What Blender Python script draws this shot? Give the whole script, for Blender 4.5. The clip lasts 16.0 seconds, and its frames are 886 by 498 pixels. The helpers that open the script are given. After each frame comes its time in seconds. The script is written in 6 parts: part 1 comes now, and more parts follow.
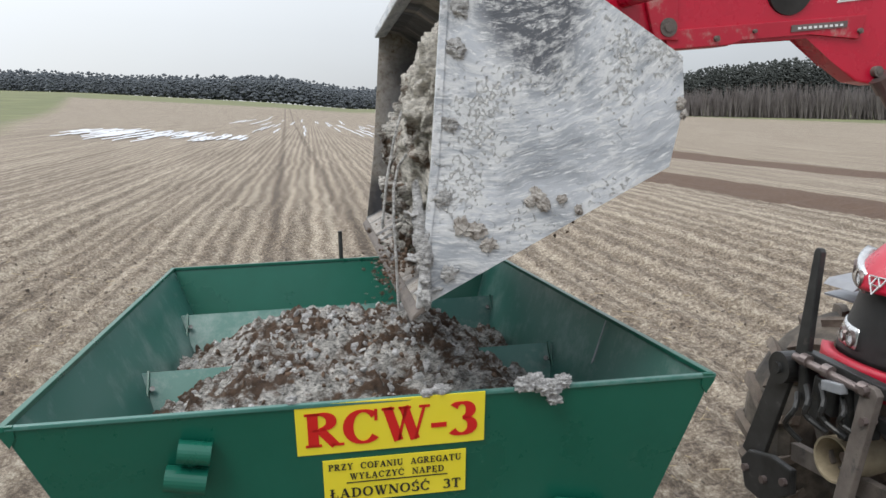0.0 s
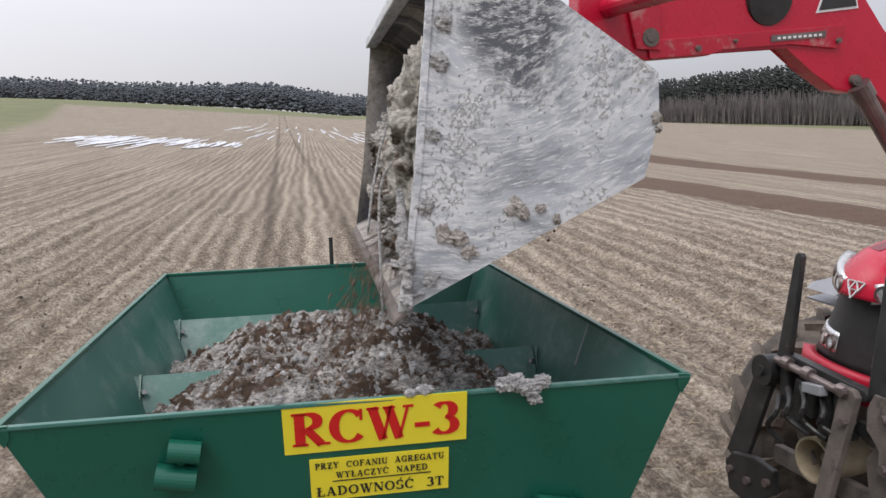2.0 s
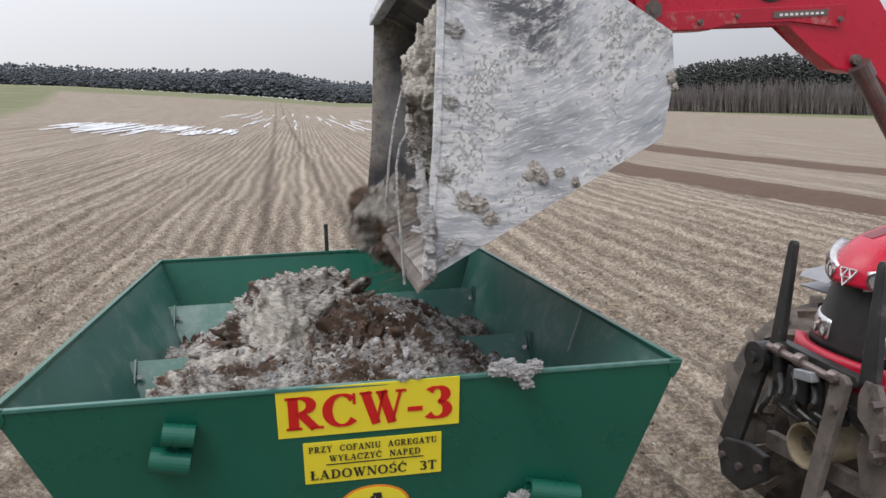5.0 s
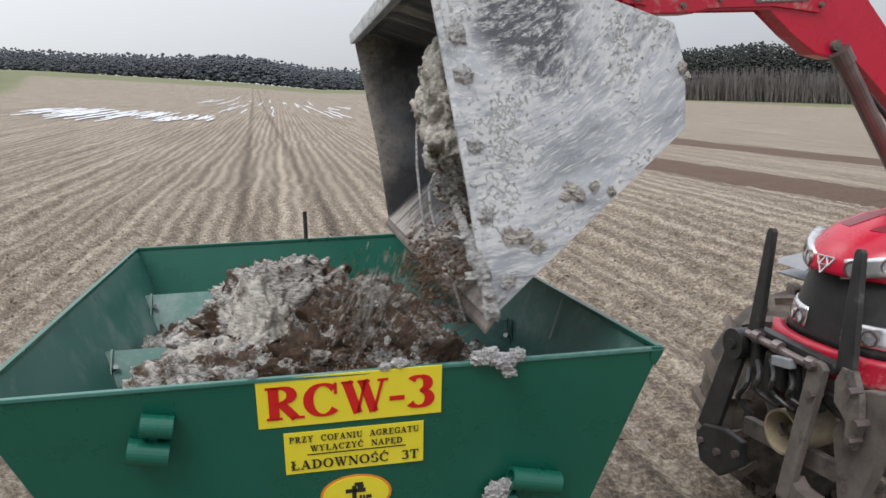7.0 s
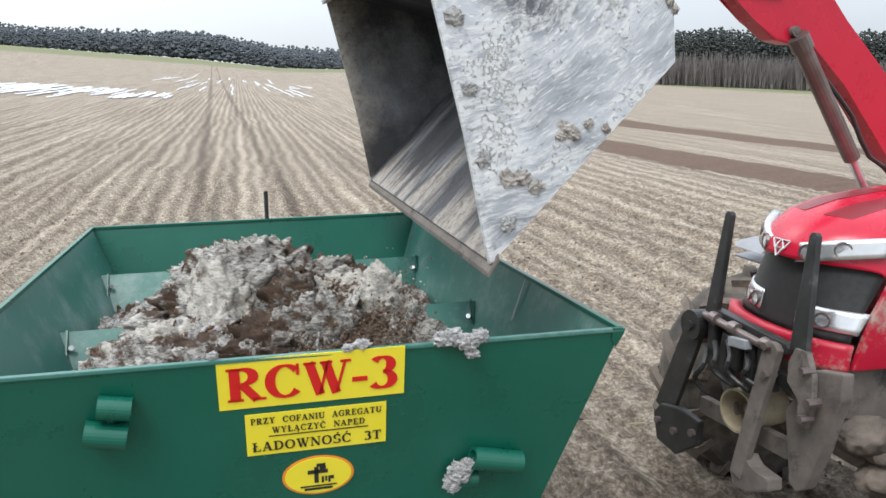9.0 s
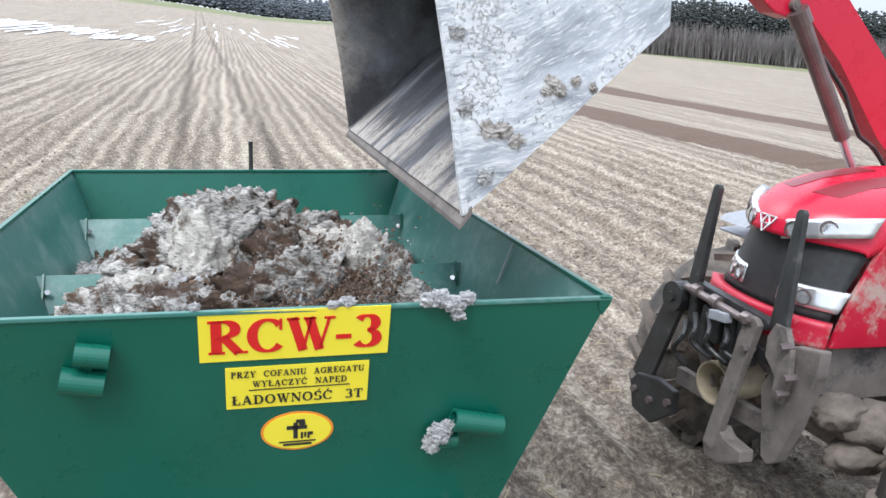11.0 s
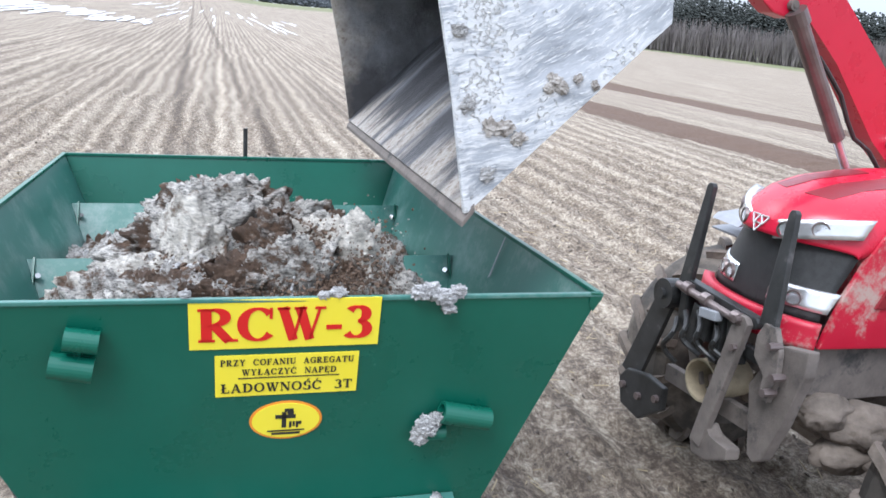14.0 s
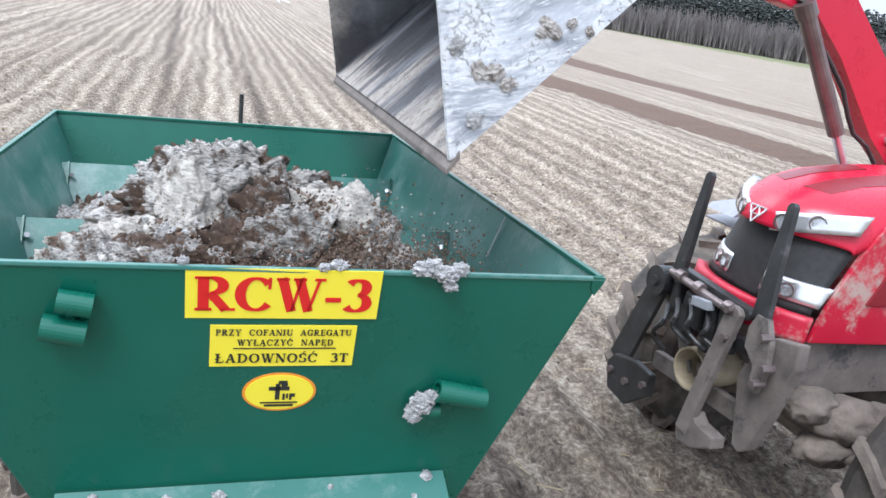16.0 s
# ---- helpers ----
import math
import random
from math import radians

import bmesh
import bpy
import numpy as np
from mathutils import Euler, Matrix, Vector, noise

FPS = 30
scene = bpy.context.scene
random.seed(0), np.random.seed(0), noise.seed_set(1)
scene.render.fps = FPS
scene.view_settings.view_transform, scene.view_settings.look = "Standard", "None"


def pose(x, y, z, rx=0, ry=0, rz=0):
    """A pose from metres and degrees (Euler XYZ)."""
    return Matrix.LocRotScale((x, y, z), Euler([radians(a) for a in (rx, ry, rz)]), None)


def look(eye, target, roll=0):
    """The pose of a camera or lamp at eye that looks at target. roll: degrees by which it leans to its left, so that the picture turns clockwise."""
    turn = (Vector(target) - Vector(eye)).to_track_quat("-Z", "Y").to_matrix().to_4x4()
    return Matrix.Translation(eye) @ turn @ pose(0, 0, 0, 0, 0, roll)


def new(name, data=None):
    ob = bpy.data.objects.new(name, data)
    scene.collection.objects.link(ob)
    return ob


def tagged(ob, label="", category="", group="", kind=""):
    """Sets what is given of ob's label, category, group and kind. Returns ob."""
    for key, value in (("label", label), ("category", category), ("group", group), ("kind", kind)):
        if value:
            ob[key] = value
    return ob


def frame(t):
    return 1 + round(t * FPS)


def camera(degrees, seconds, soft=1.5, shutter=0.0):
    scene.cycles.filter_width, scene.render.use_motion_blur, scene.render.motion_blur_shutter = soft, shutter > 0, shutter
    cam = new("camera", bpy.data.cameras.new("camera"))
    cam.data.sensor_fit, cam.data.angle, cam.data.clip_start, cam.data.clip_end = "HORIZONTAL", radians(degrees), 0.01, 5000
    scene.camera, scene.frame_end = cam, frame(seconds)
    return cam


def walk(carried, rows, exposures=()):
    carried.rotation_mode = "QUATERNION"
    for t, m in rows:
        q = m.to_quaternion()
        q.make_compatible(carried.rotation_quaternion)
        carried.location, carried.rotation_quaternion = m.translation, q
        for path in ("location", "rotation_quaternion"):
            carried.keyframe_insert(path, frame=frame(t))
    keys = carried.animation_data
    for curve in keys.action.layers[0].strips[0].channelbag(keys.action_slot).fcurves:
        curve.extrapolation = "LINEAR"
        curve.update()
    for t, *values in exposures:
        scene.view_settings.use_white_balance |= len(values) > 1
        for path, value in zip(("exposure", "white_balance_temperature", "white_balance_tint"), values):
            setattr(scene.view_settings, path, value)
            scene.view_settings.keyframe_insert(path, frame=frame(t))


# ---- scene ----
cam = camera(58.0, 16.0, shutter=0.5)
PATH = [
    (0, (-0.1698, -2.1191, 2.5366), (0.142, -0.1658, 2.2423), -1.83),
    (0.5, (-0.1698, -2.1184, 2.54), (0.1417, -0.1638, 2.2446), -1.76),
    (1, (-0.1614, -2.1427, 2.5407), (0.1534, -0.1892, 2.2514), -1.76),
    (1.5, (-0.1517, -2.18, 2.5401), (0.1697, -0.2265, 2.2584), -1.92),
    (2, (-0.1475, -2.1972, 2.5406), (0.178, -0.2438, 2.2622), -1.88),
    (2.5, (-0.1451, -2.1964, 2.5409), (0.1817, -0.2431, 2.2635), -1.93),
    (3, (-0.1415, -2.2017, 2.5419), (0.1851, -0.2491, 2.2611), -1.86),
    (3.5, (-0.1386, -2.2029, 2.5408), (0.1889, -0.2517, 2.2517), -1.82),
    (4, (-0.1327, -2.2103, 2.5383), (0.1933, -0.2599, 2.2426), -1.87),
    (6.5, (-0.1513, -2.1942, 2.5327), (0.2129, -0.2564, 2.2011), -1.44),
    (7, (-0.1457, -2.1853, 2.5329), (0.2375, -0.2525, 2.1921), -1.5),
    (7.5, (-0.1439, -2.182, 2.5317), (0.2619, -0.2551, 2.1844), -1.48),
    (8, (-0.1453, -2.1817, 2.5319), (0.2838, -0.2605, 2.1798), -1.31),
    (8.5, (-0.139, -2.1821, 2.5308), (0.3085, -0.2663, 2.1744), -1.28),
    (9, (-0.1501, -2.176, 2.5297), (0.324, -0.2725, 2.1415), -0.68),
    (9.5, (-0.1481, -2.1686, 2.5254), (0.339, -0.2775, 2.096), 0.03),
    (9.7, (-0.1542, -2.1369, 2.5166), (0.3409, -0.2526, 2.0632), 1.27),
    (12, (-0.1708, -2.131, 2.5246), (0.3525, -0.2626, 2.0384), 2.53),
    (12.5, (-0.172, -2.133, 2.5257), (0.3547, -0.265, 2.0436), 2.79),
    (13, (-0.171, -2.1329, 2.5266), (0.3576, -0.2649, 2.0482), 3.03),
    (13.5, (-0.1722, -2.1327, 2.5244), (0.3621, -0.264, 2.0508), 3.37),
    (14, (-0.1654, -2.1314, 2.5272), (0.3687, -0.2716, 2.0215), 3.75),
    (14.5, (-0.1761, -2.1142, 2.5181), (0.3657, -0.2725, 1.9577), 4.51),
    (15, (-0.1867, -2.1115, 2.521), (0.3648, -0.2793, 1.9376), 5.29),
    (15.5, (-0.2045, -2.0997, 2.5231), (0.3652, -0.2714, 1.948), 6.03),
    (16, (-0.209, -2.0825, 2.5112), (0.3639, -0.2497, 1.9551), 6.67),
]
EXPOSURES = [(0.0, 0.10, 6350, 8), (0.8, -0.05, 6450, 14), (4.2, -0.05, 6450, 14), (6.3, 0.0, 6400, 10), (7.5, 0.02, 6400, 10), (8.0, 0.19, 6350, 9), (8.5, 0.41, 6300, 8), (9.0, 0.49, 6200, 7), (9.3, 0.6, 6150, 6), (12.0, 0.80, 5750, 10), (16.0, 0.90, 5700, 10)]
walk(cam, [(t, look(eye, target, roll)) for t, eye, target, roll in PATH], EXPOSURES)

# ---- world, sun, exposure ----
scene.view_settings.exposure = 0.0
world = bpy.data.worlds.new("overcast_sky")
scene.world = world
world.use_nodes = True
wn, wl = world.node_tree.nodes, world.node_tree.links
wn.clear()
sky = wn.new("ShaderNodeTexSky")
sky.sky_type = "NISHITA"
sky.sun_disc = False
sky.sun_elevation, sky.sun_rotation = radians(48), radians(-35)
sky.air_density, sky.dust_density, sky.ozone_density = 1.0, 3.0, 1.0
soft_sky = wn.new("ShaderNodeHueSaturation")
soft_sky.inputs["Saturation"].default_value = 0.22
cloud = wn.new("ShaderNodeTexNoise")
cloud.inputs["Scale"].default_value = 2.2
cloud.inputs["Detail"].default_value = 5
cloud_ramp = wn.new("ShaderNodeMapRange")
cloud_ramp.inputs["From Min"].default_value, cloud_ramp.inputs["From Max"].default_value = 0.3, 0.7
cloud_ramp.inputs["To Min"].default_value, cloud_ramp.inputs["To Max"].default_value = 0.35, 0.65
veil = wn.new("ShaderNodeMix")
veil.data_type = "RGBA"
veil.inputs["B"].default_value = (8.2, 8.6, 9.3, 1)
back = wn.new("ShaderNodeBackground")
back.inputs["Strength"].default_value = 0.094
wout = wn.new("ShaderNodeOutputWorld")
wl.new(sky.outputs[0], soft_sky.inputs["Color"])
wl.new(cloud.outputs["Fac"], cloud_ramp.inputs["Value"])
wl.new(cloud_ramp.outputs[0], veil.inputs["Factor"])
wl.new(soft_sky.outputs[0], veil.inputs["A"])
# an overcast sky is brighter overhead than at the horizon
wco = wn.new("ShaderNodeTexCoord")
wsep = wn.new("ShaderNodeSeparateXYZ")
lift = wn.new("ShaderNodeMapRange")
lift.inputs["From Min"].default_value, lift.inputs["From Max"].default_value = 0.05, 0.9
lift.inputs["To Min"].default_value, lift.inputs["To Max"].default_value = 1.0, 2.3
bright = wn.new("ShaderNodeVectorMath")
bright.operation = "SCALE"
wl.new(wco.outputs["Generated"], wsep.inputs[0])
wl.new(wsep.outputs["Z"], lift.inputs["Value"])
wl.new(veil.outputs["Result"], bright.inputs[0])
wl.new(lift.outputs[0], bright.inputs["Scale"])
wl.new(bright.outputs["Vector"], back.inputs["Color"])
wl.new(back.outputs[0], wout.inputs["Surface"])

sun = new("sun", bpy.data.lights.new("sun", "SUN"))
sun.data.energy, sun.data.angle, sun.data.color = 1.7, radians(25), (1.0, 0.97, 0.92)
sun.matrix_world = look((-6, -8, 14), (0, 0, 0))


# ---- materials ----
def nodes_of(name):
    m = bpy.data.materials.new(name)
    m.use_nodes = True
    return m, m.node_tree.nodes, m.node_tree.links, m.node_tree.nodes["Principled BSDF"]


def noise_node(n, l, scale, detail=6, rough=0.6, coords="Object", stretch=None):
    tc = n.new("ShaderNodeTexCoord")
    tx = n.new("ShaderNodeTexNoise")
    tx.inputs["Scale"].default_value, tx.inputs["Detail"].default_value = scale, detail
    tx.inputs["Roughness"].default_value = rough
    if stretch:
        mp = n.new("ShaderNodeMapping")
        mp.inputs["Rotation"].default_value = [radians(a) for a in stretch[3:]] if len(stretch) > 3 else (0, 0, 0)
        mp.inputs["Scale"].default_value = stretch[:3]
        l.new(tc.outputs[coords], mp.inputs["Vector"])
        l.new(mp.outputs[0], tx.inputs["Vector"])
    else:
        l.new(tc.outputs[coords], tx.inputs["Vector"])
    return tx


def ramp(n, l, src, stops):
    r = n.new("ShaderNodeValToRGB")
    el = r.color_ramp.elements
    el[0].position, el[1].position = stops[0][0], stops[-1][0]
    el[0].color, el[1].color = (*stops[0][1], 1), (*stops[-1][1], 1)
    for p, c in stops[1:-1]:
        el.new(p).color = (*c, 1)
    l.new(src, r.inputs["Fac"])
    return r.outputs["Color"]


def grey(v):
    return (v, v, v)


def mixed(n, l, fac, a, b):
    m = n.new("ShaderNodeMix")
    m.data_type = "RGBA"
    l.new(fac, m.inputs["Factor"])
    for key, val in (("A", a), ("B", b)):
        if isinstance(val, tuple):
            m.inputs[key].default_value = (*val, 1)
        else:
            l.new(val, m.inputs[key])
    return m.outputs["Result"]


def bumped(n, l, bsdf, src, strength, dist):
    b = n.new("ShaderNodeBump")
    b.inputs["Strength"].default_value, b.inputs["Distance"].default_value = strength, dist
    l.new(src, b.inputs["Height"])
    l.new(b.outputs[0], bsdf.inputs["Normal"])


def surface(name, stops, scale=8, rough=0.6, metal=0.0, bump=0.2, dist=0.005, dirt=None, dirt_amount=(0.5, 0.65), fine=60, stretch=None, rough_var=0.15):
    m, n, l, p = nodes_of(name)
    a = noise_node(n, l, scale, 8, 0.65, stretch=stretch)
    col = ramp(n, l, a.outputs["Fac"], stops)
    if dirt:
        d = noise_node(n, l, scale * 0.6 + 1.7, 10, 0.75)
        col = mixed(n, l, ramp(n, l, d.outputs["Fac"], [(dirt_amount[0], grey(0)), (dirt_amount[1], grey(1))]), col, dirt)
    l.new(col, p.inputs["Base Color"])
    f = noise_node(n, l, fine, 6, 0.7)
    rr = n.new("ShaderNodeMapRange")
    rr.inputs["To Min"].default_value, rr.inputs["To Max"].default_value = max(0, rough - rough_var), min(1, rough + rough_var)
    l.new(a.outputs["Fac"], rr.inputs["Value"])
    l.new(rr.outputs[0], p.inputs["Roughness"])
    p.inputs["Metallic"].default_value = metal
    bumped(n, l, p, f.outputs["Fac"], bump, dist)
    return m


MAT = {}
MAT["green"] = surface("green_paint", [(0.3, (0.006, 0.094, 0.060)), (0.7, (0.010, 0.114, 0.076))], 3, 0.30, 0, 0.05, 0.001, (0.05, 0.13, 0.10), (0.60, 0.9), 90)
MAT["green_dusty"] = surface("dusty_green_paint", [(0.3, (0.025, 0.125, 0.098)), (0.7, (0.055, 0.165, 0.138))], 2.2, 0.38, 0, 0.06, 0.001, (0.26, 0.33, 0.31), (0.50, 0.80), 90)
MAT["red"] = surface("red_paint", [(0.3, (0.46, 0.006, 0.030)), (0.7, (0.53, 0.010, 0.040))], 3, 0.28, 0, 0.04, 0.001, (0.36, 0.10, 0.09), (0.66, 0.95), 70)
MAT["red_dirty"] = surface("mud_splashed_red_paint", [(0.3, (0.40, 0.008, 0.028)), (0.7, (0.48, 0.010, 0.036))], 4, 0.42, 0, 0.10, 0.002, (0.42, 0.30, 0.26), (0.54, 0.66), 60, rough_var=0.2)
MAT["dark_red"] = surface("dark_red_insert", [(0.3, (0.16, 0.006, 0.012)), (0.7, (0.22, 0.008, 0.016))], 4, 0.4)
MAT["steel"] = surface("worn_black_steel", [(0.3, grey(0.022)), (0.62, grey(0.05)), (0.8, (0.16, 0.15, 0.15))], 7, 0.42, 0.4, 0.12, 0.002, (0.17, 0.145, 0.13), (0.6, 0.8), 60)
MAT["mud_steel"] = surface("mud_caked_steel", [(0.3, (0.095, 0.08, 0.072)), (0.7, (0.195, 0.165, 0.145))], 6, 0.8, 0, 0.6, 0.008, (0.045, 0.042, 0.04), (0.54, 0.66), 40)
MAT["mud"] = surface("dry_mud", [(0.3, (0.085, 0.068, 0.056)), (0.7, (0.205, 0.168, 0.138))], 9, 0.9, 0, 0.8, 0.01, None, fine=30)
MAT["rubber"] = surface("muddy_rubber", [(0.30, (0.030, 0.027, 0.025)), (0.5, (0.070, 0.060, 0.050)), (0.7, (0.16, 0.135, 0.11))], 5, 0.85, 0, 0.5, 0.005)
MAT["grille"] = surface("black_grille_mesh", [(0.4, grey(0.010)), (0.6, grey(0.022))], 30, 0.5, 0, 0.9, 0.004, fine=220)
MAT["chrome"] = surface("bright_lamp_shell", [(0.3, grey(0.55)), (0.7, grey(0.75))], 8, 0.18, 0.7, 0.05, 0.001)
MAT["cream"] = surface("cream_pipe_inside", [(0.3, (0.20, 0.16, 0.11)), (0.7, (0.38, 0.32, 0.22))], 8, 0.6, 0, 0.1, 0.002)
MAT["grey_plate"] = surface("grey_plastic", [(0.3, (0.22, 0.23, 0.25)), (0.7, (0.32, 0.33, 0.35))], 5, 0.5, 0, 0.1, 0.002)
MAT["rod"] = surface("cylinder_steel", [(0.3, (0.13, 0.10, 0.095)), (0.7, (0.22, 0.18, 0.17))], 6, 0.35, 0.5, 0.05, 0.001)
MAT["yellow"] = surface("yellow_foil", [(0.3, (0.86, 0.72, 0.03)), (0.7, (0.90, 0.76, 0.05))], 6, 0.35, 0, 0.02, 0.001)
MAT["red_ink"] = surface("red_lettering", [(0.3, (0.62, 0.012, 0.012)), (0.7, (0.66, 0.016, 0.014))], 6, 0.35, 0, 0.02, 0.001)
MAT["black_ink"] = surface("black_lettering", [(0.3, grey(0.02)), (0.7, grey(0.03))], 6, 0.4, 0, 0.02, 0.001)
MAT["orange_ink"] = surface("orange_edging", [(0.3, (0.75, 0.25, 0.02)), (0.7, (0.78, 0.28, 0.03))], 6, 0.4, 0, 0.02, 0.001)
MAT["white_ink"] = surface("white_lettering", [(0.3, grey(0.75)), (0.7, grey(0.8))], 6, 0.4, 0, 0.02, 0.001)
MAT["snow"] = surface("old_snow", [(0.3, (0.52, 0.53, 0.57)), (0.7, (0.74, 0.75, 0.78))], 0.6, 0.7, 0, 0.3, 0.03, fine=4)
MAT["bark"] = surface("grey_bark", [(0.3, (0.06, 0.045, 0.04)), (0.7, (0.14, 0.115, 0.10))], 3, 0.9, 0, 0.4, 0.02, fine=10)
MAT["straw"] = surface("dry_straw", [(0.3, (0.30, 0.23, 0.13)), (0.7, (0.52, 0.43, 0.28))], 5, 0.85, 0, 0.1, 0.002)


def glass_mat():
    m, n, l, p = nodes_of("lamp_glass")
    p.inputs["Base Color"].default_value = (0.95, 0.96, 0.98, 1)
    p.inputs["Transmission Weight"].default_value = 0.85
    p.inputs["Roughness"].default_value = 0.06
    return m


MAT["glass"] = glass_mat()


def lime_mat(name, white, brown_bias, shade=0.12, relief=1.0):
    """Papery grey-white lime waste with brown peat crumbs: colour by lumps, crumbs and hollows, whose shade is painted
    in, with fibrous relief.
    """
    m, n, l, p = nodes_of(name)
    big = noise_node(n, l, 5.5, 5, 0.6)
    mid = noise_node(n, l, 15, 9, 0.75, stretch=(1, 1, 2.2, 25, 15, 0))
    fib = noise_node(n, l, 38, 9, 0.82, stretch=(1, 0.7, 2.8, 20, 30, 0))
    # fibre tone; its dark end paints crevice shade, from the bump's own noise
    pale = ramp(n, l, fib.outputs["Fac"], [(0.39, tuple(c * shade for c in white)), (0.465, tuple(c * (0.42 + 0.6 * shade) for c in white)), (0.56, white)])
    brown = ramp(n, l, mid.outputs["Fac"], [(0.3, (0.030, 0.020, 0.013)), (0.55, (0.105, 0.062, 0.038)), (0.75, (0.20, 0.13, 0.085))])
    add = n.new("ShaderNodeMath")
    add.operation = "ADD"
    half = n.new("ShaderNodeMath")
    half.operation = "MULTIPLY"
    half.inputs[1].default_value = 0.55
    l.new(mid.outputs["Fac"], half.inputs[0])
    l.new(big.outputs["Fac"], add.inputs[0])
    l.new(half.outputs[0], add.inputs[1])
    mask = ramp(n, l, add.outputs[0], [(0.80 - brown_bias, grey(0)), (0.90 - brown_bias, grey(1))])
    l.new(mixed(n, l, mask, pale, brown), p.inputs["Base Color"])
    p.inputs["Roughness"].default_value = 0.9
    hgt = n.new("ShaderNodeMath")
    hgt.operation = "ADD"
    l.new(mid.outputs["Fac"], hgt.inputs[0])
    l.new(fib.outputs["Fac"], hgt.inputs[1])
    bumped(n, l, p, hgt.outputs[0], relief, 0.020)
    return m


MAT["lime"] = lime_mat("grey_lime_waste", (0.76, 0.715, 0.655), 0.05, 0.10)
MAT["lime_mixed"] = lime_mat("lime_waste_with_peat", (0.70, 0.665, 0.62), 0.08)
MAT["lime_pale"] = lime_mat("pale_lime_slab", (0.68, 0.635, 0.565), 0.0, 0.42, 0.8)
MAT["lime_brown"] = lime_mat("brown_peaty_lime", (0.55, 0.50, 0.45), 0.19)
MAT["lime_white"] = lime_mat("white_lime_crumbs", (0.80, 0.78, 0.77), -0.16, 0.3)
MAT["clot"] = surface("dried_lime_clot", [(0.35, (0.17, 0.145, 0.125)), (0.6, (0.46, 0.43, 0.40))], 40, 0.9, 0, 0.8, 0.006)
MAT["peat"] = surface("brown_crumbs", [(0.3, (0.06, 0.038, 0.025)), (0.7, (0.17, 0.11, 0.075))], 30, 0.95, 0, 0.5, 0.004)


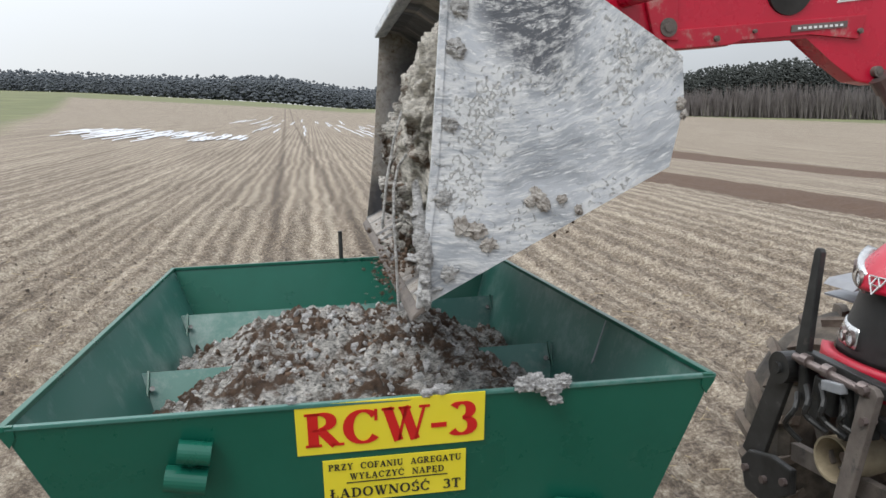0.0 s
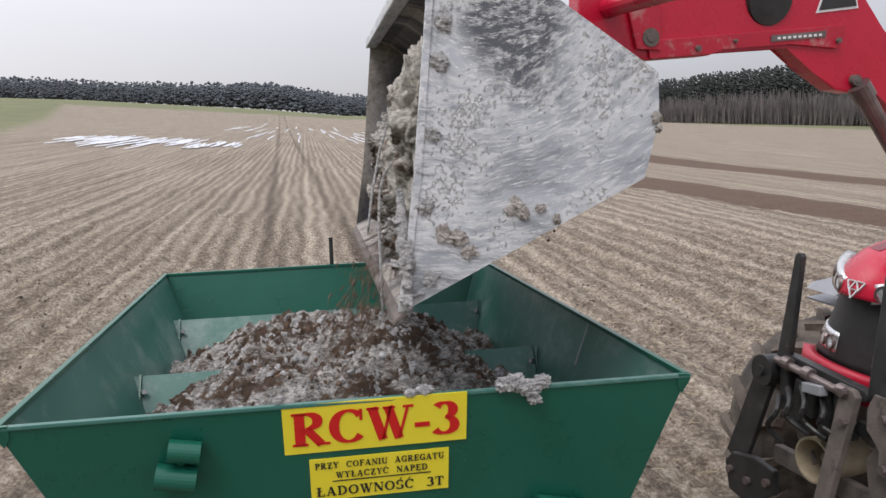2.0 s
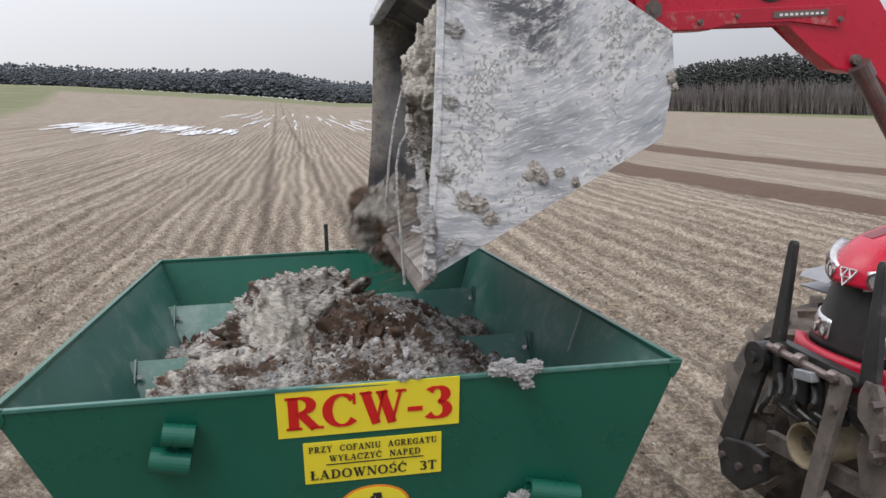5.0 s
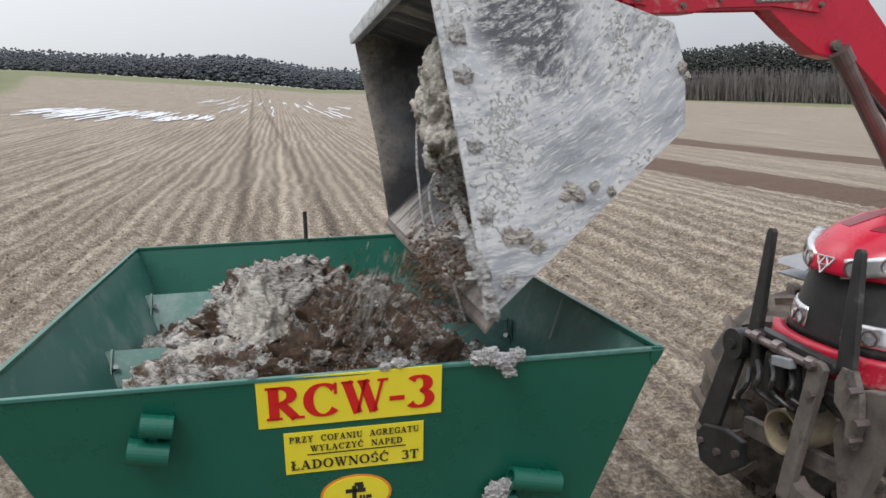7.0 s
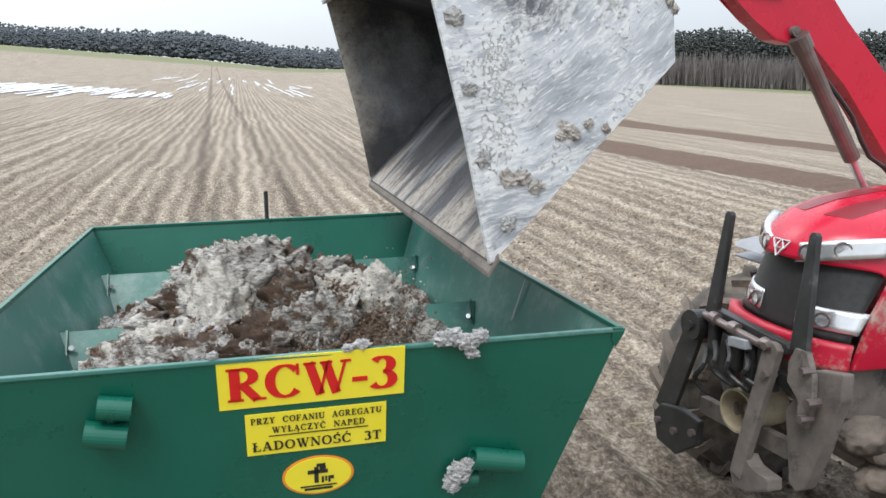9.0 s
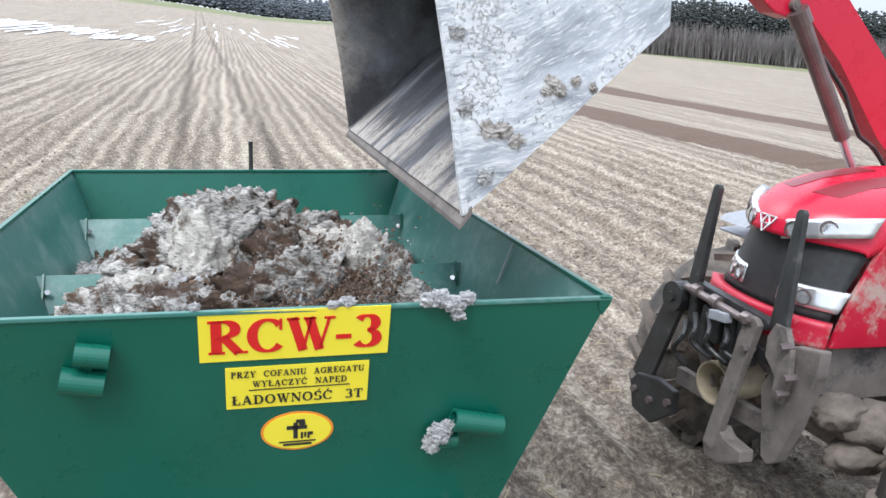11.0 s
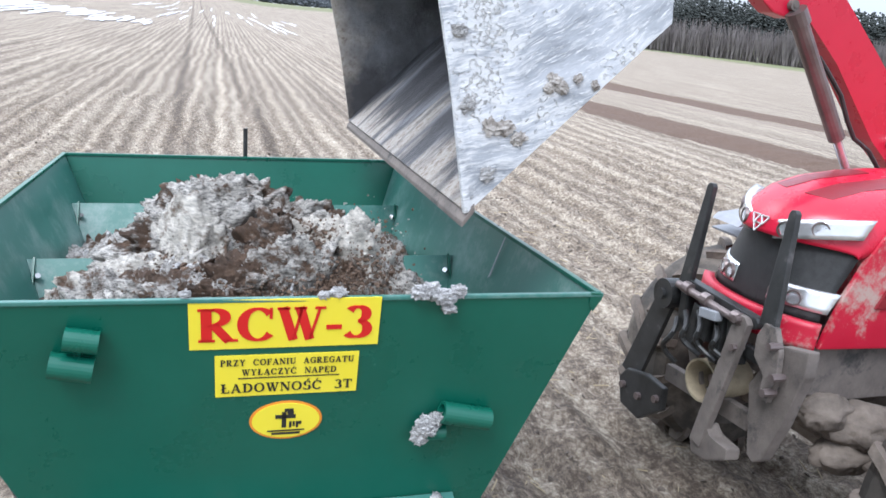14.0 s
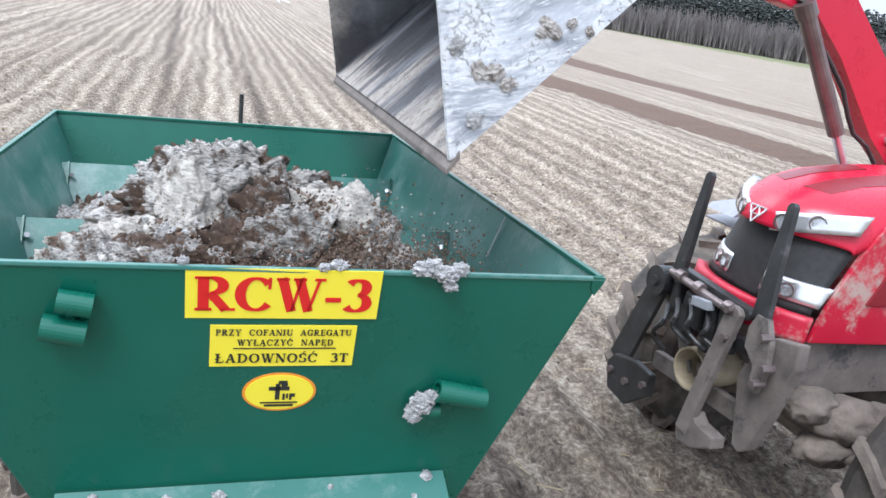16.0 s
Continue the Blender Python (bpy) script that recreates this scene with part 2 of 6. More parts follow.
def bucket_metal(name, dark):
    """Bare scraped sheet steel under a smeared film of lime."""
    m, n, l, p = nodes_of(name)
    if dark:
        # inner faces: base much darker than the outer plate, with pale streaks
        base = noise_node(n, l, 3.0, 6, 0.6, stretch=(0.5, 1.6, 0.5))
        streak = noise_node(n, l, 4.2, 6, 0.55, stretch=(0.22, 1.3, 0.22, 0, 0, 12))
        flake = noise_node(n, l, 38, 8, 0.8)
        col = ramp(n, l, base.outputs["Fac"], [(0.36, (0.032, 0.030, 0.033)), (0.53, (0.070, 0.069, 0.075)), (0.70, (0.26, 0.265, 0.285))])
        # lime film, thicker towards the cutting edge
        tc = n.new("ShaderNodeTexCoord")
        sep = n.new("ShaderNodeSeparateXYZ")
        l.new(tc.outputs["Object"], sep.inputs[0])
        near = n.new("ShaderNodeMapRange")
        near.inputs["From Min"].default_value, near.inputs["From Max"].default_value = -0.38, 0.25
        near.inputs["To Min"].default_value, near.inputs["To Max"].default_value = 0.10, -0.16
        l.new(sep.outputs["X"], near.inputs["Value"])
        add = n.new("ShaderNodeMath")
        add.operation = "ADD"
        l.new(streak.outputs["Fac"], add.inputs[0])
        l.new(near.outputs[0], add.inputs[1])
        film = ramp(n, l, add.outputs[0], [(0.52, grey(0)), (0.62, grey(0.9))])
        tint = ramp(n, l, flake.outputs["Fac"], [(0.38, (0.17, 0.115, 0.08)), (0.46, (0.36, 0.315, 0.27)), (0.66, (0.50, 0.475, 0.44))])
        col = mixed(n, l, film, col, tint)
        height, rough_src = flake.outputs["Fac"], streak.outputs["Fac"]
    else:
        warp = noise_node(n, l, 2.6, 3, 0.5)
        tc = n.new("ShaderNodeTexCoord")
        bend = n.new("ShaderNodeVectorMath")
        bend.operation = "MULTIPLY_ADD"
        bend.inputs[1].default_value = (0.17, 0.17, 0.17)
        l.new(warp.outputs["Color"], bend.inputs[0])
        l.new(tc.outputs["Object"], bend.inputs[2])

        def swept(scale, stretch, detail, rough):
            mp = n.new("ShaderNodeMapping")
            mp.inputs["Rotation"].default_value = (0, radians(stretch[3]), 0)
            mp.inputs["Scale"].default_value = stretch[:3]
            tx = n.new("ShaderNodeTexNoise")
            tx.inputs["Scale"].default_value, tx.inputs["Detail"].default_value, tx.inputs["Roughness"].default_value = scale, detail, rough
            l.new(bend.outputs[0], mp.inputs["Vector"])
            l.new(mp.outputs[0], tx.inputs["Vector"])
            return tx

        # wiped in arcs: noise along radius and angle round a point at the plate's top
        xyz = n.new("ShaderNodeSeparateXYZ")
        l.new(bend.outputs[0], xyz.inputs[0])

        def calc(op, a, b):
            k = n.new("ShaderNodeMath")
            k.operation = op
            for i, val in enumerate((a, b)):
                if isinstance(val, (int, float)):
                    k.inputs[i].default_value = val
                else:
                    l.new(val, k.inputs[i])
            return k.outputs[0]

        dx, dz = calc("ADD", xyz.outputs["X"], 0.12), calc("SUBTRACT", 1.38, xyz.outputs["Z"])
        rad = calc("SQRT", calc("ADD", calc("MULTIPLY", dx, dx), calc("MULTIPLY", dz, dz)), 0.0)
        ang = calc("ARCTAN2", dx, dz)

        def wiped(k_rad, k_ang, detail, rough):
            cv = n.new("ShaderNodeCombineXYZ")
            l.new(calc("MULTIPLY", rad, k_rad), cv.inputs[0])
            l.new(calc("MULTIPLY", ang, k_ang), cv.inputs[1])
            tx = n.new("ShaderNodeTexNoise")
            tx.inputs["Scale"].default_value, tx.inputs["Detail"].default_value, tx.inputs["Roughness"].default_value = 1.0, detail, rough
            l.new(cv.outputs[0], tx.inputs["Vector"])
            return tx

        broad = swept(4.5, (0.6, 1, 1.5, 28), 6, 0.6)
        strokes = wiped(46, 9.0, 9, 0.74)
        fine = wiped(110, 13, 5, 0.7)
        crust = noise_node(n, l, 52, 9, 0.8)
        patch = noise_node(n, l, 3.4, 4, 0.6)
        steel = ramp(n, l, broad.outputs["Fac"], [(0.34, (0.22, 0.235, 0.26)), (0.45, (0.37, 0.39, 0.425)), (0.60, (0.52, 0.54, 0.58))])
        # bare dark patch where the paint of lime has flaked off near the top
        sep = n.new("ShaderNodeVectorMath")
        sep.operation = "DISTANCE"
        sq = n.new("ShaderNodeMapping")
        sq.inputs["Scale"].default_value = (1.0, 0.0, 0.72)
        l.new(bend.outputs[0], sq.inputs["Vector"])
        l.new(sq.outputs[0], sep.inputs[0])
        sep.inputs[1].default_value = (0.03, 0.0, 0.715)
        bare = ramp(n, l, sep.outputs["Value"], [(0.12, grey(0.95)), (0.18, grey(0))])
        col = mixed(n, l, bare, steel, (0.085, 0.09, 0.105))
        # thick smears come in patches, most of them along the mouth
        mouth = n.new("ShaderNodeMapRange")
        mouth.inputs["From Min"].default_value, mouth.inputs["From Max"].default_value = -0.35, 0.05
        mouth.inputs["To Min"].default_value, mouth.inputs["To Max"].default_value = 0.09, 0.0
        l.new(xyz.outputs["X"], mouth.inputs["Value"])
        smear = calc("ADD", calc("ADD", strokes.outputs["Fac"], mouth.outputs[0]), calc("MULTIPLY", calc("SUBTRACT", patch.outputs["Fac"], 0.5), 0.7))
        col = mixed(n, l, ramp(n, l, smear, [(0.47, grey(0)), (0.60, grey(0.72))]), col, (0.74, 0.74, 0.74))
        col = mixed(n, l, ramp(n, l, strokes.outputs["Fac"], [(0.32, grey(0.4)), (0.42, grey(0))]), col, (0.22, 0.23, 0.255))
        col = mixed(n, l, ramp(n, l, fine.outputs["Fac"], [(0.56, grey(0)), (0.63, grey(0.7))]), col, (0.86, 0.86, 0.86))
        add = n.new("ShaderNodeMath")
        add.operation = "ADD"
        half = n.new("ShaderNodeMath")
        half.operation = "MULTIPLY"
        half.inputs[1].default_value = 0.6
        l.new(patch.outputs["Fac"], half.inputs[0])
        l.new(half.outputs[0], add.inputs[0])
        l.new(calc("ADD", crust.outputs["Fac"], calc("MULTIPLY", mouth.outputs[0], 0.45)), add.inputs[1])
        crusty = ramp(n, l, add.outputs[0], [(0.895, grey(0)), (0.94, grey(1))])
        col = mixed(n, l, crusty, col, ramp(n, l, crust.outputs["Fac"], [(0.5, (0.74, 0.73, 0.72)), (0.7, (0.88, 0.87, 0.86))]))
        grime = ramp(n, l, add.outputs[0], [(0.60, grey(0.4)), (0.66, grey(0))])
        col = mixed(n, l, grime, col, (0.30, 0.27, 0.24))
        mul = n.new("ShaderNodeMath")
        mul.operation = "MULTIPLY_ADD"
        mul.inputs[1].default_value = 0.4
        l.new(strokes.outputs["Fac"], mul.inputs[0])
        l.new(crusty, mul.inputs[2])
        height, rough_src = mul.outputs[0], broad.outputs["Fac"]
    l.new(col, p.inputs["Base Color"])
    p.inputs["Metallic"].default_value = 0.25 if dark else 0.1
    rr = n.new("ShaderNodeMapRange")
    rr.inputs["To Min"].default_value, rr.inputs["To Max"].default_value = 0.35, 0.7
    l.new(rough_src, rr.inputs["Value"])
    l.new(rr.outputs[0], p.inputs["Roughness"])
    bumped(n, l, p, height, 0.9, 0.010)
    return m


MAT["bucket"] = bucket_metal("lime_smeared_steel", False)
MAT["bucket_in"] = bucket_metal("dark_streaked_steel", True)


def field_mat():
    """Winter field: pale stubble litter on brown furrows, two freshly tilled strips, green crop on the far hill."""
    m, n, l, p = nodes_of("stubble_field")
    tc = n.new("ShaderNodeTexCoord")
    sep = n.new("ShaderNodeSeparateXYZ")
    l.new(tc.outputs["Object"], sep.inputs[0])

    def math_(op, a, b=None):
        k = n.new("ShaderNodeMath")
        k.operation = op
        for i, val in enumerate((a, b)):
            if val is None:
                continue
            if isinstance(val, (int, float)):
                k.inputs[i].default_value = val
            else:
                l.new(val, k.inputs[i])
        return k.outputs[0]

    clod = noise_node(n, l, 9, 9, 0.75)
    litter = noise_node(n, l, 25, 9, 0.84, stretch=(1, 0.6, 1))
    far = noise_node(n, l, 0.09, 6, 0.6)
    rows = noise_node(n, l, 1.5, 4, 0.6, stretch=(1, 0.035, 1))
    wobble = noise_node(n, l, 0.35, 3, 0.5)
    tone = math_("ADD", math_("MULTIPLY", math_("SUBTRACT", litter.outputs["Fac"], 0.5), 1.45), math_("MULTIPLY", math_("SUBTRACT", clod.outputs["Fac"], 0.5), 0.62))
    tone = math_("ADD", math_("ADD", tone, 0.468), math_("MULTIPLY", math_("SUBTRACT", rows.outputs["Fac"], 0.5), 0.30))
    # drill rows
    comb = math_("SINE", math_("MULTIPLY", math_("ADD", sep.outputs["X"], math_("MULTIPLY", wobble.outputs["Fac"], 0.5)), 2 * math.pi / 0.375))
    tone = math_("ADD", tone, math_("MULTIPLY", comb, 0.060))
    # the pair of wheel ruts that a tractor left along the rows
    for x0 in (1.16, -0.66):
        off = math_("ABSOLUTE", math_("SUBTRACT", math_("ADD", sep.outputs["X"], math_("MULTIPLY", sep.outputs["Y"], 0.027)), x0))
        rut = n.new("ShaderNodeMapRange")
        rut.inputs["From Min"].default_value, rut.inputs["From Max"].default_value = 0.06, 0.26
        rut.inputs["To Min"].default_value, rut.inputs["To Max"].default_value = 0.12, 0.0
        l.new(math_("ADD", off, math_("MULTIPLY", math_("SUBTRACT", clod.outputs["Fac"], 0.5), 0.3)), rut.inputs["Value"])
        tone = math_("SUBTRACT", tone, rut.outputs[0])
    # trodden wet soil where the tractor stands, with the tractor's shade painted in
    wet = n.new("ShaderNodeVectorMath")
    wet.operation = "DISTANCE"
    flat = n.new("ShaderNodeMapping")
    flat.inputs["Scale"].default_value = (0.8, 1.0, 0.0)
    l.new(tc.outputs["Object"], flat.inputs["Vector"])
    l.new(flat.outputs[0], wet.inputs[0])
    wet.inputs[1].default_value = (2.75, 1.0, 0.0)
    trodden_shade = n.new("ShaderNodeMapRange")
    trodden_shade.inputs["From Min"].default_value, trodden_shade.inputs["From Max"].default_value = 1.5, 3.2
    trodden_shade.inputs["To Min"].default_value, trodden_shade.inputs["To Max"].default_value = 0.055, 0.0
    l.new(math_("ADD", wet.outputs["Value"], math_("MULTIPLY", clod.outputs["Fac"], 1.6)), trodden_shade.inputs["Value"])
    tone = math_("SUBTRACT", tone, trodden_shade.outputs[0])
    soil = ramp(n, l, tone, [(0.28, (0.075, 0.056, 0.040)), (0.42, (0.172, 0.133, 0.098)), (0.54, (0.298, 0.246, 0.186)), (0.70, (0.53, 0.468, 0.375))])
    # tilled strips: bands across a line that runs close to the rows
    xs = math_("ADD", sep.outputs["X"], math_("MULTIPLY", math_("SUBTRACT", wobble.outputs["Fac"], 0.5), 0.9))
    across = math_("SUBTRACT", math_("MULTIPLY", xs, STRIP_N[0]), math_("MULTIPLY", sep.outputs["Y"], STRIP_N[1]))
    band = None
    for c, hw in STRIPS:
        b = math_("LESS_THAN", math_("ABSOLUTE", math_("SUBTRACT", across, c)), hw)
        band = b if band is None else math_("MAXIMUM", band, b)
    band = math_("MULTIPLY", band, math_("GREATER_THAN", math_("SUBTRACT", sep.outputs["X"], math_("MULTIPLY", sep.outputs["Y"], 0.16)), 0.5))
    till = ramp(n, l, clod.outputs["Fac"], [(0.3, (0.060, 0.034, 0.021)), (0.7, (0.140, 0.086, 0.056))])
    col = mixed(n, l, band, soil, till)
    # green crop beyond a curved edge on the hill and along the wood
    edge = math_("ADD", math_("ADD", sep.outputs["Y"], math_("MULTIPLY", sep.outputs["X"], -0.35)), math_("MULTIPLY", far.outputs["Fac"], 60))
    crop = ramp(n, l, math_("MULTIPLY", edge, 0.001), [(0.365, grey(0)), (0.385, grey(1))])
    wedge = math_("SUBTRACT", math_("MULTIPLY", sep.outputs["X"], -1.0), math_("MULTIPLY", sep.outputs["Y"], 0.243))
    wedge = ramp(n, l, math_("MULTIPLY", math_("ADD", wedge, math_("MULTIPLY", far.outputs["Fac"], 5.0)), 0.02), [(0.21, grey(0)), (0.29, grey(1))])
    strip = math_("GREATER_THAN", math_("ADD", sep.outputs["X"], math_("MULTIPLY", sep.outputs["Y"], 0.3)), 165.0)
    crop = math_("MAXIMUM", math_("MAXIMUM", crop, wedge), strip)
    green = ramp(n, l, far.outputs["Fac"], [(0.35, (0.115, 0.125, 0.055)), (0.65, (0.165, 0.17, 0.075))])
    col = mixed(n, l, crop, col, green)
    l.new(col, p.inputs["Base Color"])
    p.inputs["Roughness"].default_value = 0.95
    bumped(n, l, p, math_("ADD", litter.outputs["Fac"], clod.outputs["Fac"]), 0.9, 0.03)
    return m


# lines of the two tilled strips: unit normal (nx, -ny), middle and half width
STRIP_N = (0.996, -0.09)
STRIPS = ((19.0, 2.2), (32.6, 2.4))
MAT["field"] = field_mat()


def wood_mat(name, dark, light):
    return surface(name, [(0.35, dark), (0.65, light)], 0.5, 0.95, 0, 0.6, 0.1, fine=3)


MAT["pine"] = wood_mat("pine_needles", (0.032, 0.037, 0.034), (0.052, 0.058, 0.052))
# aerial haze is put into this colour, paler and bluer than the near pines
MAT["pine_hazed"] = wood_mat("haze_tinted_pine_needles", (0.075, 0.084, 0.095), (0.100, 0.111, 0.124))
MAT["bare"] = wood_mat("bare_branches", (0.125, 0.108, 0.104), (0.19, 0.17, 0.165))


# ---- mesh helpers ----
def mesh_of(name, bm, material, smooth=False):
    me = bpy.data.meshes.new(name)
    bmesh.ops.recalc_face_normals(bm, faces=bm.faces)
    bm.to_mesh(me)
    bm.free()
    if smooth:
        me.polygons.foreach_set("use_smooth", [True] * len(me.polygons))
    me.materials.append(MAT[material])
    return me


def part(name, bm, material, parent=None, label="", smooth=False):
    ob = new(name, mesh_of(name, bm, material, smooth))
    if parent:
        ob.parent = parent
    if label:
        ob["label"] = label
    return ob


def thing(name, m, label, category, group="", kind=""):
    ob = new(name)
    ob.empty_display_size = 0.1
    ob.matrix_world = m
    return tagged(ob, label, category, group, kind)


def add_prism(bm, outline, depth, m=None, bevel=0.0):
    """A plate: outline (x, z) in the plane y=0, thick along +y."""
    a = [bm.verts.new((x, 0, z)) for x, z in outline]
    b = [bm.verts.new((x, depth, z)) for x, z in outline]
    k = len(a)
    faces = [bm.faces.new(a), bm.faces.new(b[::-1])]
    faces += [bm.faces.new((a[i], b[i], b[(i + 1) % k], a[(i + 1) % k])) for i in range(k)]
    if bevel:
        edges = {e for f in faces for e in f.edges}
        res = bmesh.ops.bevel(bm, geom=list(edges), offset=bevel, segments=2, affect="EDGES", profile=0.6)
        vs = {v for f in res["faces"] for v in f.verts} | {v for f in faces if f.is_valid for v in f.verts}
    else:
        vs = set(a + b)
    if m is not None:
        bmesh.ops.transform(bm, matrix=m, verts=list(vs))
    return bm


def add_box(bm, sx, sy, sz, m, bevel=0.0):
    h = [(-sx / 2, -sz / 2), (sx / 2, -sz / 2), (sx / 2, sz / 2), (-sx / 2, sz / 2)]
    return add_prism(bm, h, sy, m @ Matrix.Translation((0, -sy / 2, 0)), bevel)


def along(p, q):
    """A pose at p whose z axis points to q."""
    p, q = Vector(p), Vector(q)
    return Matrix.Translation(p) @ (q - p).to_track_quat("Z", "Y").to_matrix().to_4x4()


def add_tube(bm, p, q, r, r2=None, seg=18, hole=0.0):
    r2 = r if r2 is None else r2
    d = (Vector(q) - Vector(p)).length
    m = along(p, q)
    rings = [(r, 0), (r2, d)]
    if hole:
        rings += [(hole * r2, d), (hole * r, 0)]
    vs = [[bm.verts.new(m @ Vector((a * math.cos(2 * math.pi * i / seg), a * math.sin(2 * math.pi * i / seg), z))) for i in range(seg)] for a, z in rings]
    pairs = list(zip(vs, vs[1:]))
    if hole:
        pairs.append((vs[-1], vs[0]))
    for a, b in pairs:
        for i in range(seg):
            bm.faces.new((a[i], a[(i + 1) % seg], b[(i + 1) % seg], b[i]))
    if not hole:
        bm.faces.new(vs[0][::-1])
        bm.faces.new(vs[-1])
    return bm


def add_pipe(bm, pts, r, seg=8):
    """One bent pipe through the points."""
    rings = []
    for i, p in enumerate(pts):
        d = (Vector(pts[min(len(pts) - 1, i + 1)]) - Vector(pts[max(0, i - 1)])).normalized()
        side = d.orthogonal().normalized() if not rings else (side - d * side.dot(d)).normalized()
        up = d.cross(side)
        rings.append([bm.verts.new(Vector(p) + (side * math.cos(2 * math.pi * k / seg) + up * math.sin(2 * math.pi * k / seg)) * r) for k in range(seg)])
    for a, b in zip(rings, rings[1:]):
        for k in range(seg):
            bm.faces.new((a[k], a[(k + 1) % seg], b[(k + 1) % seg], b[k]))
    bm.faces.new(rings[0][::-1])
    bm.faces.new(rings[-1])
    return bm


def quad_sheet(bm, corners, thick):
    """A steel sheet through four (or more) corners, thick to the side of its normal."""
    c = [Vector(p) for p in corners]
    nrm = (c[1] - c[0]).cross(c[2] - c[0]).normalized() * thick
    a = [bm.verts.new(p) for p in c]
    b = [bm.verts.new(p + nrm) for p in c]
    k = len(a)
    bm.faces.new(a[::-1])
    bm.faces.new(b)
    for i in range(k):
        bm.faces.new((a[i], a[(i + 1) % k], b[(i + 1) % k], b[i]))
    return bm


def lump_bm(size, seed, subdiv=4, rough=0.32, flat=1.0, scale=2.2):
    """A torn clod: a ball broken up by ridged noise from fist size down to crumbs."""
    bm = bmesh.new()
    bmesh.ops.create_icosphere(bm, subdivisions=subdiv, radius=1.0)
    off = Vector((seed * 7.31, seed * 3.77, seed * 1.93))
    r0 = max(size)
    for v in bm.verts:
        d = v.co.normalized()
        q = Vector((d.x * size[0], d.y * size[1], d.z * size[2] * 1.5)) / r0 * scale
        q += Vector((noise.noise(q * 1.7 + off), noise.noise(q * 1.7 - off), noise.noise(q * 1.9 + off * 2))) * 0.35
        a = noise.noise(q * 0.9 + off) * 1.1
        b = abs(noise.noise(q * 1.6 + off)) * 2.0 - 0.4
        c = abs(noise.noise(q * 3.6 - off)) * 2.0 - 0.4
        e = abs(noise.noise(q * 8.5 + off)) * 2.0 - 0.4
        g = noise.noise(q * 21.0 - off)
        s = 1 + rough * (a + 0.60 * b + 0.28 * c + 0.17 * e + 0.09 * g)
        v.co = Vector((d.x * size[0] * s, d.y * size[1] * s, d.z * size[2] * s * flat))
    return bm


def tuft_into(bm, rng, count, area, lo, hi):
    """Small torn flakes and clods scattered by area(rng) -> point."""
    for _ in range(count):
        p = Vector(area(rng))
        r = rng.uniform(lo, hi)
        vs = bmesh.ops.create_icosphere(bm, subdivisions=1, radius=1.0)["verts"]
        m = Matrix.Translation(p) @ Euler((rng.uniform(0, 6), rng.uniform(0, 6), rng.uniform(0, 6))).to_matrix().to_4x4() @ Matrix.Diagonal((r * rng.uniform(0.6, 1.5), r * rng.uniform(0.6, 1.3), r * rng.uniform(0.35, 0.9), 1))
        for v in vs:
            v.co = m @ (v.co * rng.uniform(0.65, 1.25))
    return bm


# ---- ground ----
def ground_z(x, y):
    """The field's fall to the right and rise ahead, with a hill on the far left."""
    r = math.hypot(x, y)
    z = 0.025 * y - 0.05 * x
    if r > 40 and y > 0:
        z += 0.012 * (r - 40) * max(0.0, min(1.0, (0.1 - x / r) / 0.35))
    if r > 60:
        side = max(0.0, min(1.0, (0.45 - x / r) / 0.5))
        z += 0.022 * max(0.0, r - 190) * side
        z += 0.0235 * (r - 60) * max(0.0, min(1.0, (x / r - 0.05) / 0.3))
        if r > 420:
            z -= (0.025 * y - 0.05 * x) * min(1.0, (r - 420) / 900) * 0.6
    return z


def furrows(x, y):
    """Row ridges, wheel ruts and clods of the near field."""
    fade = 1.0 / (1.0 + (max(0.0, y - 6) / 42.0) ** 2)
    w = noise.noise((x * 0.25, y * 0.05, 3.0)) * 0.35
    ridge = 0.046 * math.cos(2 * math.pi * (x + w) / 0.75) + 0.02 * math.cos(2 * math.pi * (x + w) / 3.0 + 0.6)
    for c in (-1.45, -0.15, -4.6, 5.6, 7.6):
        ridge -= 0.10 * math.exp(-(((x + w * 0.3 - c) / 0.22) ** 2))
    clod = 0.050 * noise.noise((x * 2.6, y * 1.9, 0)) + 0.060 * noise.noise((x * 5.5, y * 4.6, 9)) + 0.032 * noise.noise((x * 11, y * 10, 4))
    if 1.0 < x < 5.0 and -2 < y < 4.5:
        clod *= 1.1
    return (ridge * fade + clod * fade)


def graded(lo, hi, step, out_lo, out_hi, grow=1.16):
    v = [lo + i * step for i in range(int((hi - lo) / step) + 1)]
    for sgn, end in ((1, out_hi), (-1, out_lo)):
        s, p, side = step, v[-1] if sgn > 0 else v[0], []
        while (p < end) if sgn > 0 else (p > end):
            s *= grow
            p += sgn * s
            side.append(p)
        v = v + side if sgn > 0 else side[::-1] + v
    return v


def build_ground():
    xs = graded(-6.0, 10.0, 0.065, -2600, 2600, 1.075)
    ys = graded(-1.0, 16.0, 0.075, -700, 3600, 1.07)
    verts = [(x, y, ground_z(x, y) + furrows(x, y)) for y in ys for x in xs]
    k = len(xs)
    faces = [(j * k + i, j * k + i + 1, (j + 1) * k + i + 1, (j + 1) * k + i) for j in range(len(ys) - 1) for i in range(k - 1)]
    me = bpy.data.meshes.new("ground")
    me.from_pydata(verts, [], faces)
    me.polygons.foreach_set("use_smooth", [True] * len(me.polygons))
    me.materials.append(MAT["field"])
    tagged(new("ground", me), "pale ploughed winter field with straw litter and furrows", "field", kind="structure")


